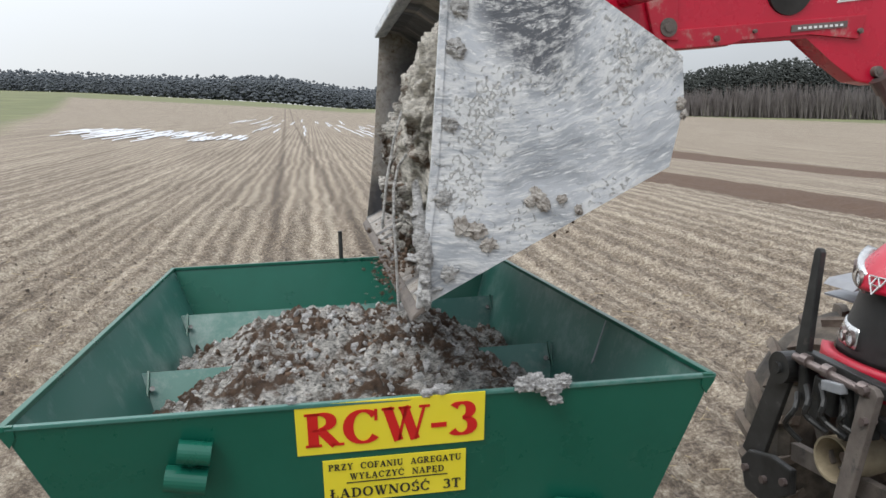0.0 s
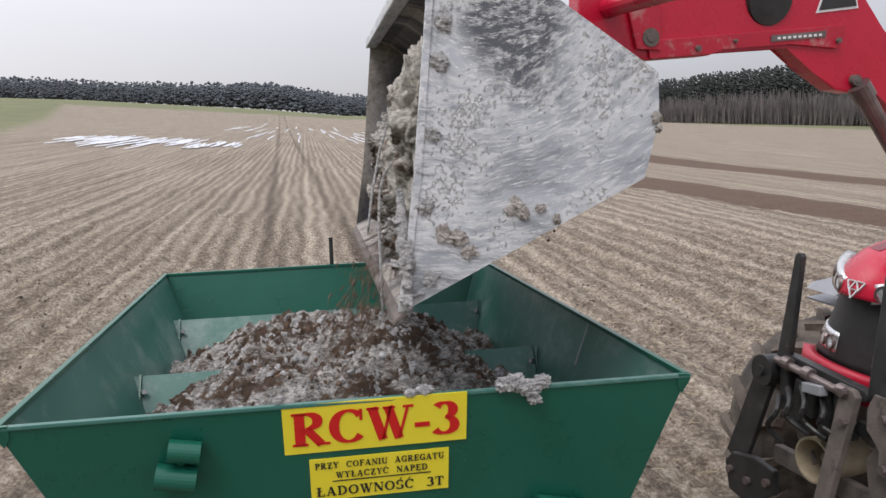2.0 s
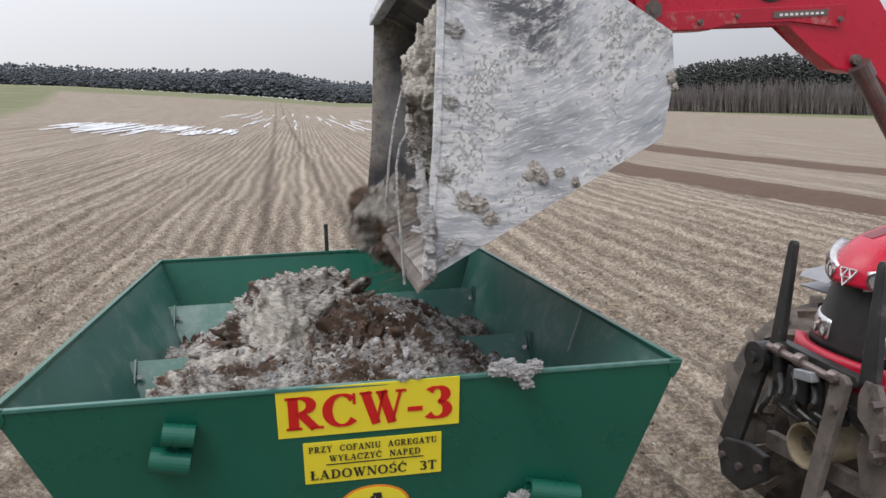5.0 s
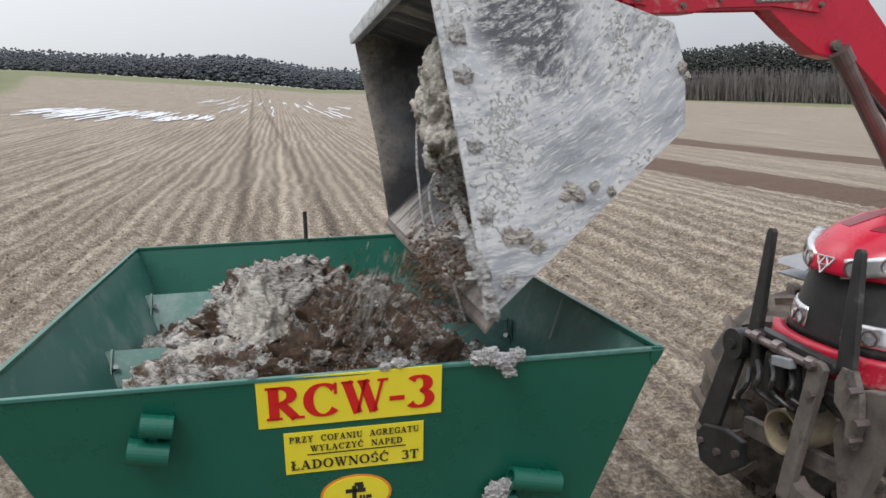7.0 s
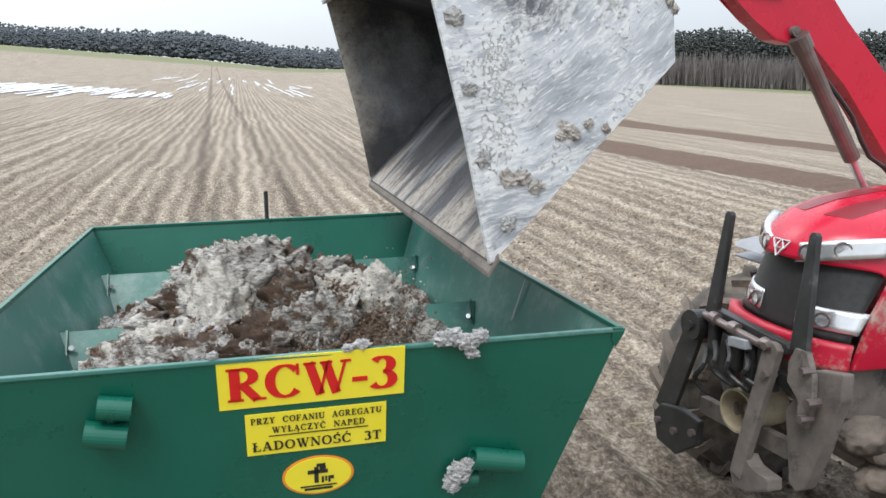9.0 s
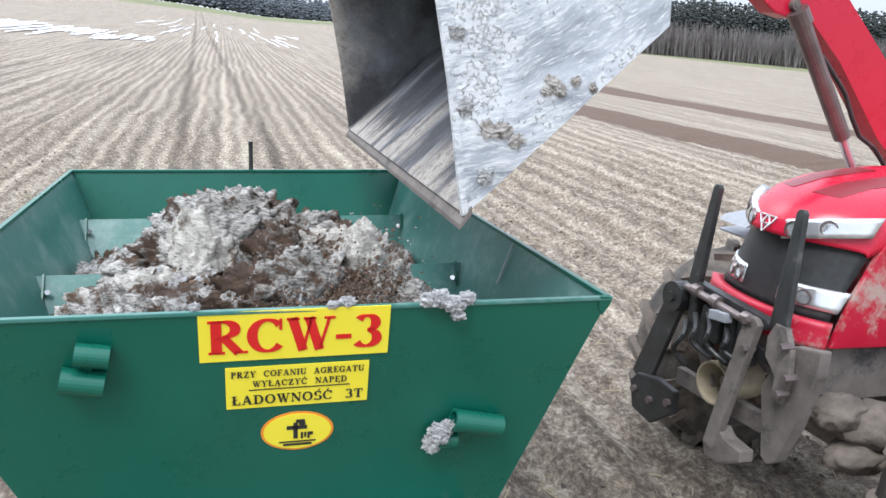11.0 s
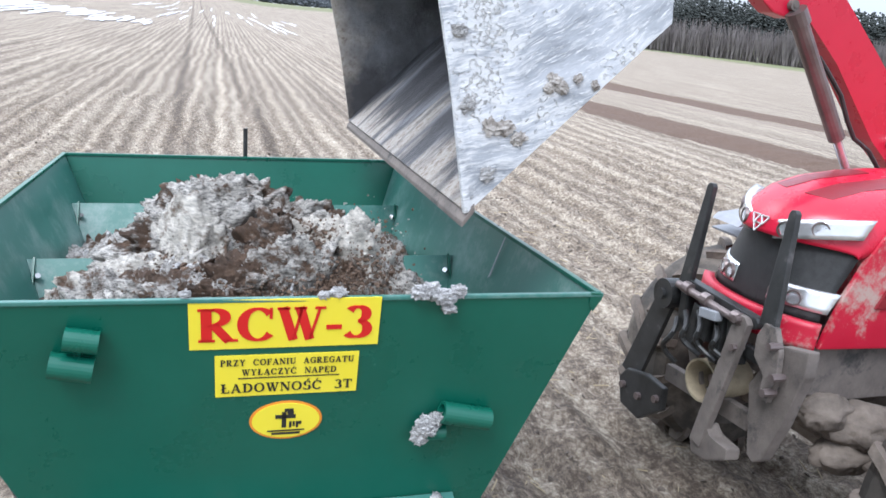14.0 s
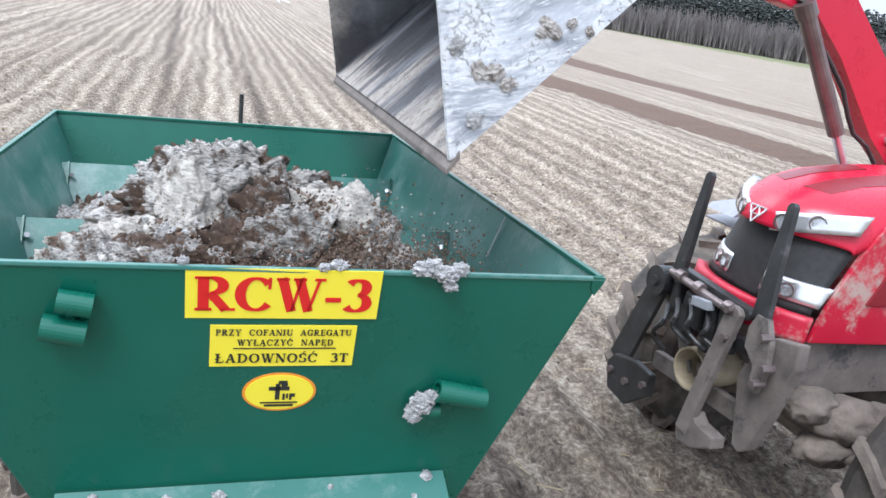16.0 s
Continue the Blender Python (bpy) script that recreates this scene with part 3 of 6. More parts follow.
def build_clods():
    rng = random.Random(5)
    bm = bmesh.new()

    def spot(r):
        x, y = r.uniform(0.9, 8.5), r.uniform(0.4, 11) ** 1.0
        return x, y, ground_z(x, y) + furrows(x, y) + 0.004

    tuft_into(bm, rng, 1500, spot, 0.008, 0.028)

    def spot_left(r):
        x, y = r.uniform(-7, 1.0), r.uniform(4.5, 13)
        return x, y, ground_z(x, y) + furrows(x, y) + 0.004

    tuft_into(bm, rng, 900, spot_left, 0.010, 0.03)
    tagged(part("soil_clods", bm, "mud"), "loose crumbly soil clods on the field", "soil", kind="stuff")
    bm = bmesh.new()
    for i in range(900):
        if i < 600:
            x, y = rng.uniform(0.9, 7), rng.uniform(0.4, 9)
        else:
            x, y = rng.uniform(-6, 1), rng.uniform(4.5, 12)
        z = ground_z(x, y) + furrows(x, y) + 0.012
        a, ln = rng.uniform(0, 6.3), rng.uniform(0.04, 0.17)
        d = Vector((math.cos(a), math.sin(a), rng.uniform(-0.1, 0.2))) * ln
        add_tube(bm, (x, y, z), Vector((x, y, z)) + d, rng.uniform(0.0025, 0.005), seg=4)
    tagged(part("straw_litter", bm, "straw"), "scattered pale dry straw stalks on the soil", "straw", kind="stuff")


def build_snow():
    rng = random.Random(11)
    bm = bmesh.new()
    streaks = []
    for i in range(46):
        f = i / 45
        streaks.append((-21.5 + 15.5 * f + rng.uniform(-0.4, 0.4), 76 - 5 * f + rng.uniform(-5, 5), rng.uniform(4, 13) * (1 - 0.75 * abs(2 * f - 1) ** 1.5) + 1.5, rng.uniform(0.06, 0.18)))
    # thin lines left in single furrows farther up the field
    for i in range(34):
        az, far = radians(rng.uniform(-5, 5)), rng.uniform(100, 210)
        streaks.append((far * math.sin(az), far * math.cos(az), rng.uniform(6, 22), rng.uniform(0.05, 0.11)))
    for i, (x, mid, half, w) in enumerate(streaks):
        pts = []
        for k in range(9):
            t = -1 + k / 4
            pts.append((x + 0.12 * math.sin(k * 1.7 + i), mid + half * t, w * (1 - abs(t) ** 3) * rng.uniform(0.6, 1.2) + 0.03))
        lo = [bm.verts.new((px - pw, py, ground_z(px, py) + 0.07)) for px, py, pw in pts]
        hi = [bm.verts.new((px, py, ground_z(px, py) + 0.13)) for px, py, pw in pts]
        ro = [bm.verts.new((px + pw, py, ground_z(px, py) + 0.07)) for px, py, pw in pts]
        for k in range(8):
            bm.faces.new((lo[k], hi[k], hi[k + 1], lo[k + 1]))
            bm.faces.new((hi[k], ro[k], ro[k + 1], hi[k + 1]))
    tagged(part("snow_patch", bm, "snow", smooth=True), "melting streaks of snow lying in the furrows", "snow", kind="stuff")


def add_crown(bm, base, h, rng, clumps=12, wide=0.14, foot=0.45, grain=0.30):
    """A ragged pine crown: uneven needle clumps round a leaning axis, open between."""
    x0, y0, z0 = base
    for k in range(clumps):
        f = (k + rng.random()) / clumps
        z = z0 + h * (foot + (1 - foot) * f * 0.94)
        reach = h * wide * math.sqrt(max(0.05, 1 - (2 * f - 0.75) ** 2 / 1.7)) * rng.uniform(0.2, 0.85)
        a = rng.uniform(0, 6.3)
        x, y = x0 + reach * math.cos(a), y0 + reach * math.sin(a)
        r = h * wide * rng.uniform(0.7, 1.3) * grain * (1.1 - 0.5 * f)
        ax = [bm.verts.new((x + dx * r * rng.uniform(0.7, 1.35), y + dy * r * rng.uniform(0.7, 1.35), z + dz * r * rng.uniform(0.5, 1.0))) for dx, dy, dz in ((1, 0, 0.1), (0, 1, -0.1), (-1, 0, 0.1), (0, -1, -0.1), (0, 0, 1.15), (0, 0, -0.8))]
        for i in range(4):
            bm.faces.new((ax[i], ax[(i + 1) % 4], ax[4]))
            bm.faces.new((ax[(i + 1) % 4], ax[i], ax[5]))


def add_bare(bm, base, h, rng):
    x0, y0, z0 = base
    for k in range(12):
        a, lean = rng.uniform(0, 6.3), rng.uniform(0.02, 0.16)
        zs = z0 + h * rng.uniform(0, 0.45) if k else z0
        top = Vector((x0 + h * lean * math.cos(a), y0 + h * lean * math.sin(a), z0 + h * rng.uniform(0.6, 1.0)))
        add_tube(bm, (x0, y0, zs), top, h * (0.012 if k else 0.02), h * 0.004, seg=3)


def build_woods():
    rng = random.Random(3)
    # near wood on the right: pines behind a fringe of bare trees
    bm, trunks, fringe = bmesh.new(), bmesh.new(), bmesh.new()
    for row in range(6):
        for i in range(240):
            az = 12 + 50 * (i + rng.uniform(-0.6, 0.6)) / 240
            r = 247 + row * 6 + rng.uniform(-3, 3)
            x, y = r * math.sin(radians(az)), r * math.cos(radians(az))
            h = (6.8 + 9.4 * min(1.0, max(0.0, (az - 17) / 14))) * rng.uniform(0.90, 1.07) + 0.9 * noise.noise((az * 0.35, 0, 0)) + row * 0.25
            z = ground_z(x, y)
            add_crown(bm, (x, y, z - 0.3), h, rng, 26, 0.15, 0.42 if row < 2 else 0.25, 0.27)
            if row == 0:
                add_tube(trunks, (x, y, z - 0.5), (x, y, z + h * 0.6), 0.14, 0.07, seg=5)
    for i in range(1000):
        az = radians(12 + 50 * (i + rng.uniform(-0.6, 0.6)) / 1000)
        r = 238 + rng.uniform(-5, 5)
        x, y = r * math.sin(az), r * math.cos(az)
        add_bare(fringe, (x, y, ground_z(x, y) - 0.4), (3.6 + 5.2 * min(1.0, max(0.0, (math.degrees(az) - 17) / 14))) * rng.uniform(0.75, 1.2), rng)
    tagged(part("pine_wood", bm, "pine"), "dark evergreen pine wood at the field's edge", "forest", kind="stuff")
    tagged(part("pine_trunks", trunks, "bark"), "grey trunks of the pine wood's front row", "tree trunks", kind="stuff")
    tagged(part("bare_thicket", fringe, "bare"), "leafless grey-brown thicket before the pines", "thicket", kind="stuff")
    # distant wood along the hill on the left, its haze painted into the needles
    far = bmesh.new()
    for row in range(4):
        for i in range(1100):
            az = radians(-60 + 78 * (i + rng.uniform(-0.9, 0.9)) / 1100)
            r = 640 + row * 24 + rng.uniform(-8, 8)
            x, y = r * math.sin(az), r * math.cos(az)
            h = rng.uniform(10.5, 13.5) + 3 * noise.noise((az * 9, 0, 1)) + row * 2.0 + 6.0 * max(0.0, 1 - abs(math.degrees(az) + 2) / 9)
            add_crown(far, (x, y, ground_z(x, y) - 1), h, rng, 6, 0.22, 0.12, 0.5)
    tagged(part("distant_wood", far, "pine_hazed"), "hazy bluish pine wood along the hill crest", "forest", kind="stuff")


# ---- spreader ----
def beam(p, q):
    """A pose at p whose y runs to q, with x level and z up."""
    d = (Vector(q) - Vector(p)).normalized()
    side = d.cross(Vector((0, 0, 1))).normalized()
    return Matrix.Translation(p) @ Matrix((side, d, side.cross(d))).transposed().to_4x4()


RIM = [(-0.992, 0.0, 1.815), (0.955, 0.0, 1.80), (0.875, 2.665, 1.785), (-1.0, 2.665, 1.785)]
FOOT = [(-0.555, 0.2775, 0.70), (0.60, 0.2775, 0.70), (0.52, 2.40, 0.70), (-0.56, 2.40, 0.70)]


def panel_y(z):
    return 0.25 * (1.81 - z)


def on_panel(x, z, out=0.0):
    """Pose of something flat on the front panel: its x to the right, its z up the sheet, its -y out of it."""
    tilt = math.degrees(math.atan(0.25))
    return Matrix.Translation((x, panel_y(z) - out, z)) @ pose(0, 0, 0, tilt, 0, -0.5)


def build_spreader():
    sp = thing("lime_spreader", Matrix.Identity(4), "dark green sheet steel lime spreader hopper with yellow stickers", "spreader")
    A, B, C, D = [Vector(p) for p in RIM]
    a, b, c, d = [Vector(p) for p in FOOT]
    th = 0.006
    bm = quad_sheet(bmesh.new(), [a, b, B, A], th)
    part("front_panel", bm, "green", sp)
    part("side_panel", quad_sheet(bmesh.new(), [b, c, C, B], th), "green_dusty", sp, "dusty green sloping side sheet")
    part("back_panel", quad_sheet(bmesh.new(), [c, d, D, C], th), "green", sp)
    part("side_panel", quad_sheet(bmesh.new(), [d, a, A, D], th), "green_dusty", sp, "dusty green sloping side sheet")
    part("bottom_plate", quad_sheet(bmesh.new(), [a, d, c, b], th), "green_dusty", sp)
    # folded rim along each edge
    for p, q in ((A, B), (B, C), (C, D), (D, A)):
        front = p.y < 0.5 and q.y < 0.5
        w, prof = (0.020, 0.006) if front else (0.020, 0.008)
        bm = add_prism(bmesh.new(), [(-w / 2, -prof), (w / 2, -prof), (w / 2, prof), (-w / 2, prof)], (q - p).length + 0.012, beam(p, q), 0.003)
        part("rim_strip", bm, "green_dusty" if front else "green", sp)
    # chamfered corner gusset plates at the front corners
    for s, P in ((1, B), (-1, A)):
        bm = bmesh.new()
        add_prism(bm, [(s * -0.03, 0.008), (s * 0.002, 0.006), (s * 0.010, -0.004), (s * 0.008, -0.018), (s * -0.012, -0.06), (s * -0.03, -0.03)], 0.008, Matrix.Translation(P) @ pose(0, -0.010, 0, math.degrees(math.atan(0.25))))
        part("corner_plate", bm, "green", sp)
    # two ridge bars across the hopper
    for y, z in ((2.30, 1.585), (1.23, 1.585)):
        p, q = Vector((-0.915, y, z)), Vector((0.85 if y < 2 else 0.825, y, z))
        bm = add_prism(bmesh.new(), [(0.0, 0.0), (0.11, -0.18), (0.10, -0.186), (0.0, -0.014), (-0.10, -0.186), (-0.11, -0.18)], (q - p).length, beam(p, q))
        bar = part("ridge_bar", bm, "green_dusty", sp, "pale dusty green cross bar inside the hopper")
        for e, s in ((p, 1), (q, -1)):
            m = Matrix.Translation(e + Vector((s * 0.03, -0.006, -0.006))) @ pose(0, 0, 0, 0, 0, -90)
            part("end_bracket", add_prism(bmesh.new(), [(0.0, 0.015), (0.14, -0.17), (0.05, -0.18), (-0.02, -0.02)], 0.008, m), "green", bar)
            b0 = e + Vector((s * 0.045, -0.05, -0.06))
            part("bolt", add_tube(bmesh.new(), b0, b0 + Vector((s * 0.012, -0.022, 0.012)), 0.011, seg=8), "chrome", bar)
    # pale scrape on the side sheet
    bm = quad_sheet(bmesh.new(), [(0.926, 0.748, 1.786), (0.875, 0.752, 1.628), (0.870, 0.765, 1.616), (0.927, 0.757, 1.786)], -0.002)
    bmesh.ops.translate(bm, verts=bm.verts, vec=(-0.010, 0, 0.003))
    part("scrape", bm, "grey_plate", sp, "pale scrape mark")
    # lever standing up behind the back rim
    part("lever", add_tube(bmesh.new(), (-0.028, 2.685, 1.45), (-0.026, 2.69, 1.955), 0.013, seg=10), "steel", sp, "thin dark upright lever")
    # deflector shelf low on the front
    bm = bmesh.new()
    quad_sheet(bm, [(-0.62, 0.0, 0.915), (0.60, -0.01, 0.915), (0.588, 0.183, 1.036), (-0.612, 0.183, 1.026)], 0.006)
    part("deflector_shelf", bm, "green_dusty", sp, "pale green sloping shelf with lime crumbs")
    # hinge tubes on the front panel
    for x0, z0, x1, z1, r, out in ((-0.562, 1.716, -0.478, 1.700, 0.032, 0.035), (-0.604, 1.640, -0.498, 1.617, 0.036, 0.040), (0.494, 1.402, 0.655, 1.362, 0.036, 0.040), (0.44, 1.325, 0.516, 1.318, 0.026, 0.032)):
        bm = bmesh.new()
        add_tube(bm, (x0, panel_y(z0) - out, z0), (x1, panel_y(z1) - out, z1), r, hole=0.72, seg=24)
        part("hinge_tube", bm, "green", sp, smooth=False)
    for x0, z0 in ((-0.585, 1.70), (-0.585, 1.675)):
        bm = bmesh.new()
        add_box(bm, 0.02, 0.04, 0.05, on_panel(x0 + 0.05, z0 - 0.03, 0.01), 0.003)
        part("hinge_lug", bm, "green", sp)
    # chassis under the hopper
    bm = bmesh.new()
    for x in (-0.42, 0.42):
        add_box(bm, 0.10, 3.2, 0.14, pose(x, 1.3, 0.63), 0.01)
    add_box(bm, 0.84, 0.10, 0.12, pose(0, 2.0, 0.62), 0.01)
    add_box(bm, 0.84, 0.10, 0.12, pose(0, 0.4, 0.62), 0.01)
    part("chassis_frame", bm, "green", sp)
    part("axle", add_tube(bmesh.new(), (-0.86, 1.55, 0.44), (0.80, 1.55, 0.44), 0.045), "steel", sp)
    for x in (-0.86, 0.70):
        zc = 0.42 + ground_z(x, 1.55)
        tyre_into("wheel", sp, Matrix.Translation((x, 1.55, zc)) @ pose(0, 0, 0, 0, 90, 0), 0.40, 0.20, 0.21, 14, 0.010)

    # stickers
    big = on_panel(0.010, 1.733, 0.010)
    k = 0.163
    bm = bmesh.new()
    add_box(bm, 0.527, 0.002, k, big, 0.0)
    st = part("model_sticker", bm, "yellow", sp, "yellow sticker with red serif letters RCW-3")
    serif_line("RCW-3", 0.110, big @ Matrix.Translation((0, -0.0022, 0)), "red_ink", st, 0.478, 0.05, 1.25)
    small = on_panel(0.018, 1.560, 0.010)
    bm = bmesh.new()
    add_box(bm, 0.408, 0.002, 0.146, small, 0.0)
    st = part("warning_sticker", bm, "yellow", sp, "yellow Polish warning sticker with black capitals")
    put = small @ Matrix.Translation((0, -0.0024, 0))
    serif_line("PRZY  COFANIU  AGREGATU", 0.021, put @ pose(0, 0, 0.049), "black_ink", st, 0.378)
    serif_line("WY\u0141\u0104CZY\u0106  NAP\u0118D", 0.021, put @ pose(0.005, 0, 0.014), "black_ink", st, 0.270)
    bm = bmesh.new()
    add_box(bm, 0.29, 0.0012, 0.0032, put @ pose(0.005, 0, -0.0075))
    part("rule_line", bm, "black_ink", st)
    serif_line("\u0141ADOWNO\u015a\u0106  3T", 0.032, put @ pose(0, 0, -0.042), "black_ink", st, 0.378)
    # oval maker's plate with plain marks
    oval = on_panel(0.018, 1.392, 0.010)
    bm = bmesh.new()
    for rx, rz, dep in ((0.108, 0.073, 0.002),):
        ring = [(rx * math.cos(2 * math.pi * i / 48), rz * math.sin(2 * math.pi * i / 48)) for i in range(48)]
        add_prism(bm, ring, dep, oval)
    ov = part("maker_plate", bm, "orange_ink", sp, "oval yellow maker's plate with black marks")
    bm = bmesh.new()
    add_prism(bm, [(0.100 * math.cos(2 * math.pi * i / 48), 0.066 * math.sin(2 * math.pi * i / 48)) for i in range(48)], 0.002, oval @ Matrix.Translation((0, -0.0015, 0)))
    part("face", bm, "yellow", ov)
    marks = oval @ Matrix.Translation((0, -0.0028, 0))
    for x, z, w, h in ((-0.006, 0.004, 0.013, 0.060), (0.008, 0.040, 0.026, 0.011), (-0.002, 0.016, 0.060, 0.014), (0.013, -0.016, 0.007, 0.024), (0.023, -0.013, 0.006, 0.018), (0.033, -0.016, 0.007, 0.024), (0.041, -0.010, 0.010, 0.012), (0.0, -0.038, 0.110, 0.005), (0.0, -0.049, 0.085, 0.008)):
        part("maker_mark", add_box(bmesh.new(), w, 0.0012, h, marks @ pose(x, 0, z)), "black_ink", ov)
    ring = add_tube(bmesh.new(), marks @ Vector((0.013, 0.001, 0.031)), marks @ Vector((0.013, -0.0006, 0.031)), 0.010, seg=20)
    part("maker_mark", ring, "black_ink", ov)
    return sp


THICK, THIN = 0.21, 0.075
STEM = 0.2


def glyph(ch):
    """Strokes of a bold serif capital one unit high: bars (x0, z0, x1, z1, w), arcs (cx, cz, rx, rz, from, to), and its width."""
    T, t = THICK, THIN

    def stem(x, w=T, top=True, foot=True):
        out = [(x, 0, x, 1, w)]
        if foot:
            out.append((x - 0.2, t / 2, x + 0.2, t / 2, t))
        if top:
            out.append((x - 0.2, 1 - t / 2, x + 0.2, 1 - t / 2, t))
        return out

    acute = [(0.36, 1.07, 0.54, 1.26, 0.085)]
    tail = [(0.66, 0.0, 0.58, -0.16, 0.06), (0.58, -0.16, 0.74, -0.22, 0.06)]
    arms = [(0.2, 1 - t / 2, 0.72, 1 - t / 2, t), (0.70, 1.0, 0.70, 0.74, t), (0.2, 0.52, 0.52, 0.52, t), (0.52, 0.64, 0.52, 0.40, t)]
    foot = [(0.2, t / 2, 0.74, t / 2, t), (0.72, 0.0, 0.72, 0.28, t)]
    bowl = [(0.2, 1 - t / 2, 0.36, 1 - t / 2, t), (0.2, 0.5, 0.36, 0.5, t)]
    if ch == "P":
        return stem(STEM) + bowl, [(0.36, 0.745, 0.30, 0.22, 90, -90)], 0.78
    if ch == "R":
        return stem(STEM) + bowl + [(0.38, 0.5, 0.74, 0.02, T * 0.9), (0.62, t / 2, 0.96, t / 2, t)], [(0.36, 0.745, 0.30, 0.22, 90, -90)], 0.92
    if ch == "Z":
        return [(0.06, 1 - t / 2, 0.74, 1 - t / 2, t), (0.06, t / 2, 0.76, t / 2, t), (0.64, 0.98, 0.14, 0.02, T), (0.06, 1, 0.06, 0.74, t), (0.76, 0, 0.76, 0.26, t)], [], 0.82
    if ch == "Y":
        return [(0.16, 1, 0.44, 0.46, T * 0.9), (0.76, 1, 0.46, 0.46, t), (0.43, 0.52, 0.43, 0, T), (0.0, 1 - t / 2, 0.34, 1 - t / 2, t), (0.60, 1 - t / 2, 0.90, 1 - t / 2, t), (0.24, t / 2, 0.62, t / 2, t)], [], 0.88
    if ch in "C\u0106G":
        bars = [(0.80, 1, 0.80, 0.66, t)]
        if ch == "G":
            bars += [(0.74, 0.04, 0.74, 0.42, T * 0.9), (0.56, 0.42, 0.90, 0.42, t)]
        return bars + (acute if ch == "\u0106" else []), [(0.48, 0.5, 0.38, 0.47, 42, 322)], 0.90
    if ch == "O":
        return [], [(0.48, 0.5, 0.38, 0.47, 0, 360)], 0.96
    if ch == "F":
        return stem(STEM) + arms, [], 0.76
    if ch in "E\u0118":
        return stem(STEM) + arms + foot + (tail if ch == "\u0118" else []), [], 0.80
    if ch in "A\u0104":
        return [(0.12, 0, 0.44, 1, t), (0.44, 1, 0.78, 0, T), (0.24, 0.33, 0.64, 0.33, t), (0.0, t / 2, 0.28, t / 2, t), (0.60, t / 2, 0.96, t / 2, t)] + (tail if ch == "\u0104" else []), [], 0.94
    if ch == "N":
        return [(0.14, 0, 0.14, 1, t), (0.80, 0, 0.80, 1, t), (0.16, 0.98, 0.78, 0.02, T), (0.0, t / 2, 0.28, t / 2, t), (0.0, 1 - t / 2, 0.20, 1 - t / 2, t), (0.64, 1 - t / 2, 0.94, 1 - t / 2, t)], [], 0.94
    if ch == "I":
        return stem(0.2), [], 0.42
    if ch == "U":
        return [(0.2, 1, 0.2, 0.32, T), (0.76, 1, 0.76, 0.32, t), (0.0, 1 - t / 2, 0.4, 1 - t / 2, t), (0.60, 1 - t / 2, 0.92, 1 - t / 2, t)], [(0.48, 0.34, 0.28, 0.31, 180, 360)], 0.92
    if ch == "T":
        return stem(0.42, top=False) + [(0.04, 1 - t / 2, 0.80, 1 - t / 2, t), (0.05, 1, 0.05, 0.72, t), (0.79, 1, 0.79, 0.72, t)], [], 0.84
    if ch == "W":
        return [(0.14, 1, 0.42, 0, T * 0.92), (0.42, 0, 0.62, 0.98, t), (0.56, 1, 0.84, 0, T * 0.92), (0.84, 0, 1.08, 1, t), (0.0, 1 - t / 2, 0.32, 1 - t / 2, t), (0.42, 1 - t / 2, 0.74, 1 - t / 2, t), (0.94, 1 - t / 2, 1.22, 1 - t / 2, t)], [], 1.2
    if ch == "\u0141":
        return stem(0.24) + [(0.24, t / 2, 0.76, t / 2, t), (0.74, 0, 0.74, 0.30, t), (0.02, 0.36, 0.50, 0.64, t)], [], 0.80
    if ch == "D":
        return stem(STEM) + [(0.2, 1 - t / 2, 0.38, 1 - t / 2, t), (0.2, t / 2, 0.38, t / 2, t)], [(0.38, 0.5, 0.42, 0.465, 90, -90)], 0.92
    if ch in "S\u015a":
        return [(0.62, 1, 0.62, 0.72, t), (0.08, 0, 0.08, 0.28, t)] + (acute if ch == "\u015a" else []), [(0.36, 0.74, 0.24, 0.22, 40, 250), (0.37, 0.26, 0.27, 0.225, 70, -140)], 0.72
    if ch == "3":
        return [], [(0.34, 0.745, 0.23, 0.22, 150, -85), (0.34, 0.275, 0.28, 0.245, 85, -150)], 0.72
    if ch == "-":
        return [(0.0, 0.36, 0.40, 0.36, 0.14)], [], 0.40
    return [], [], 0.42


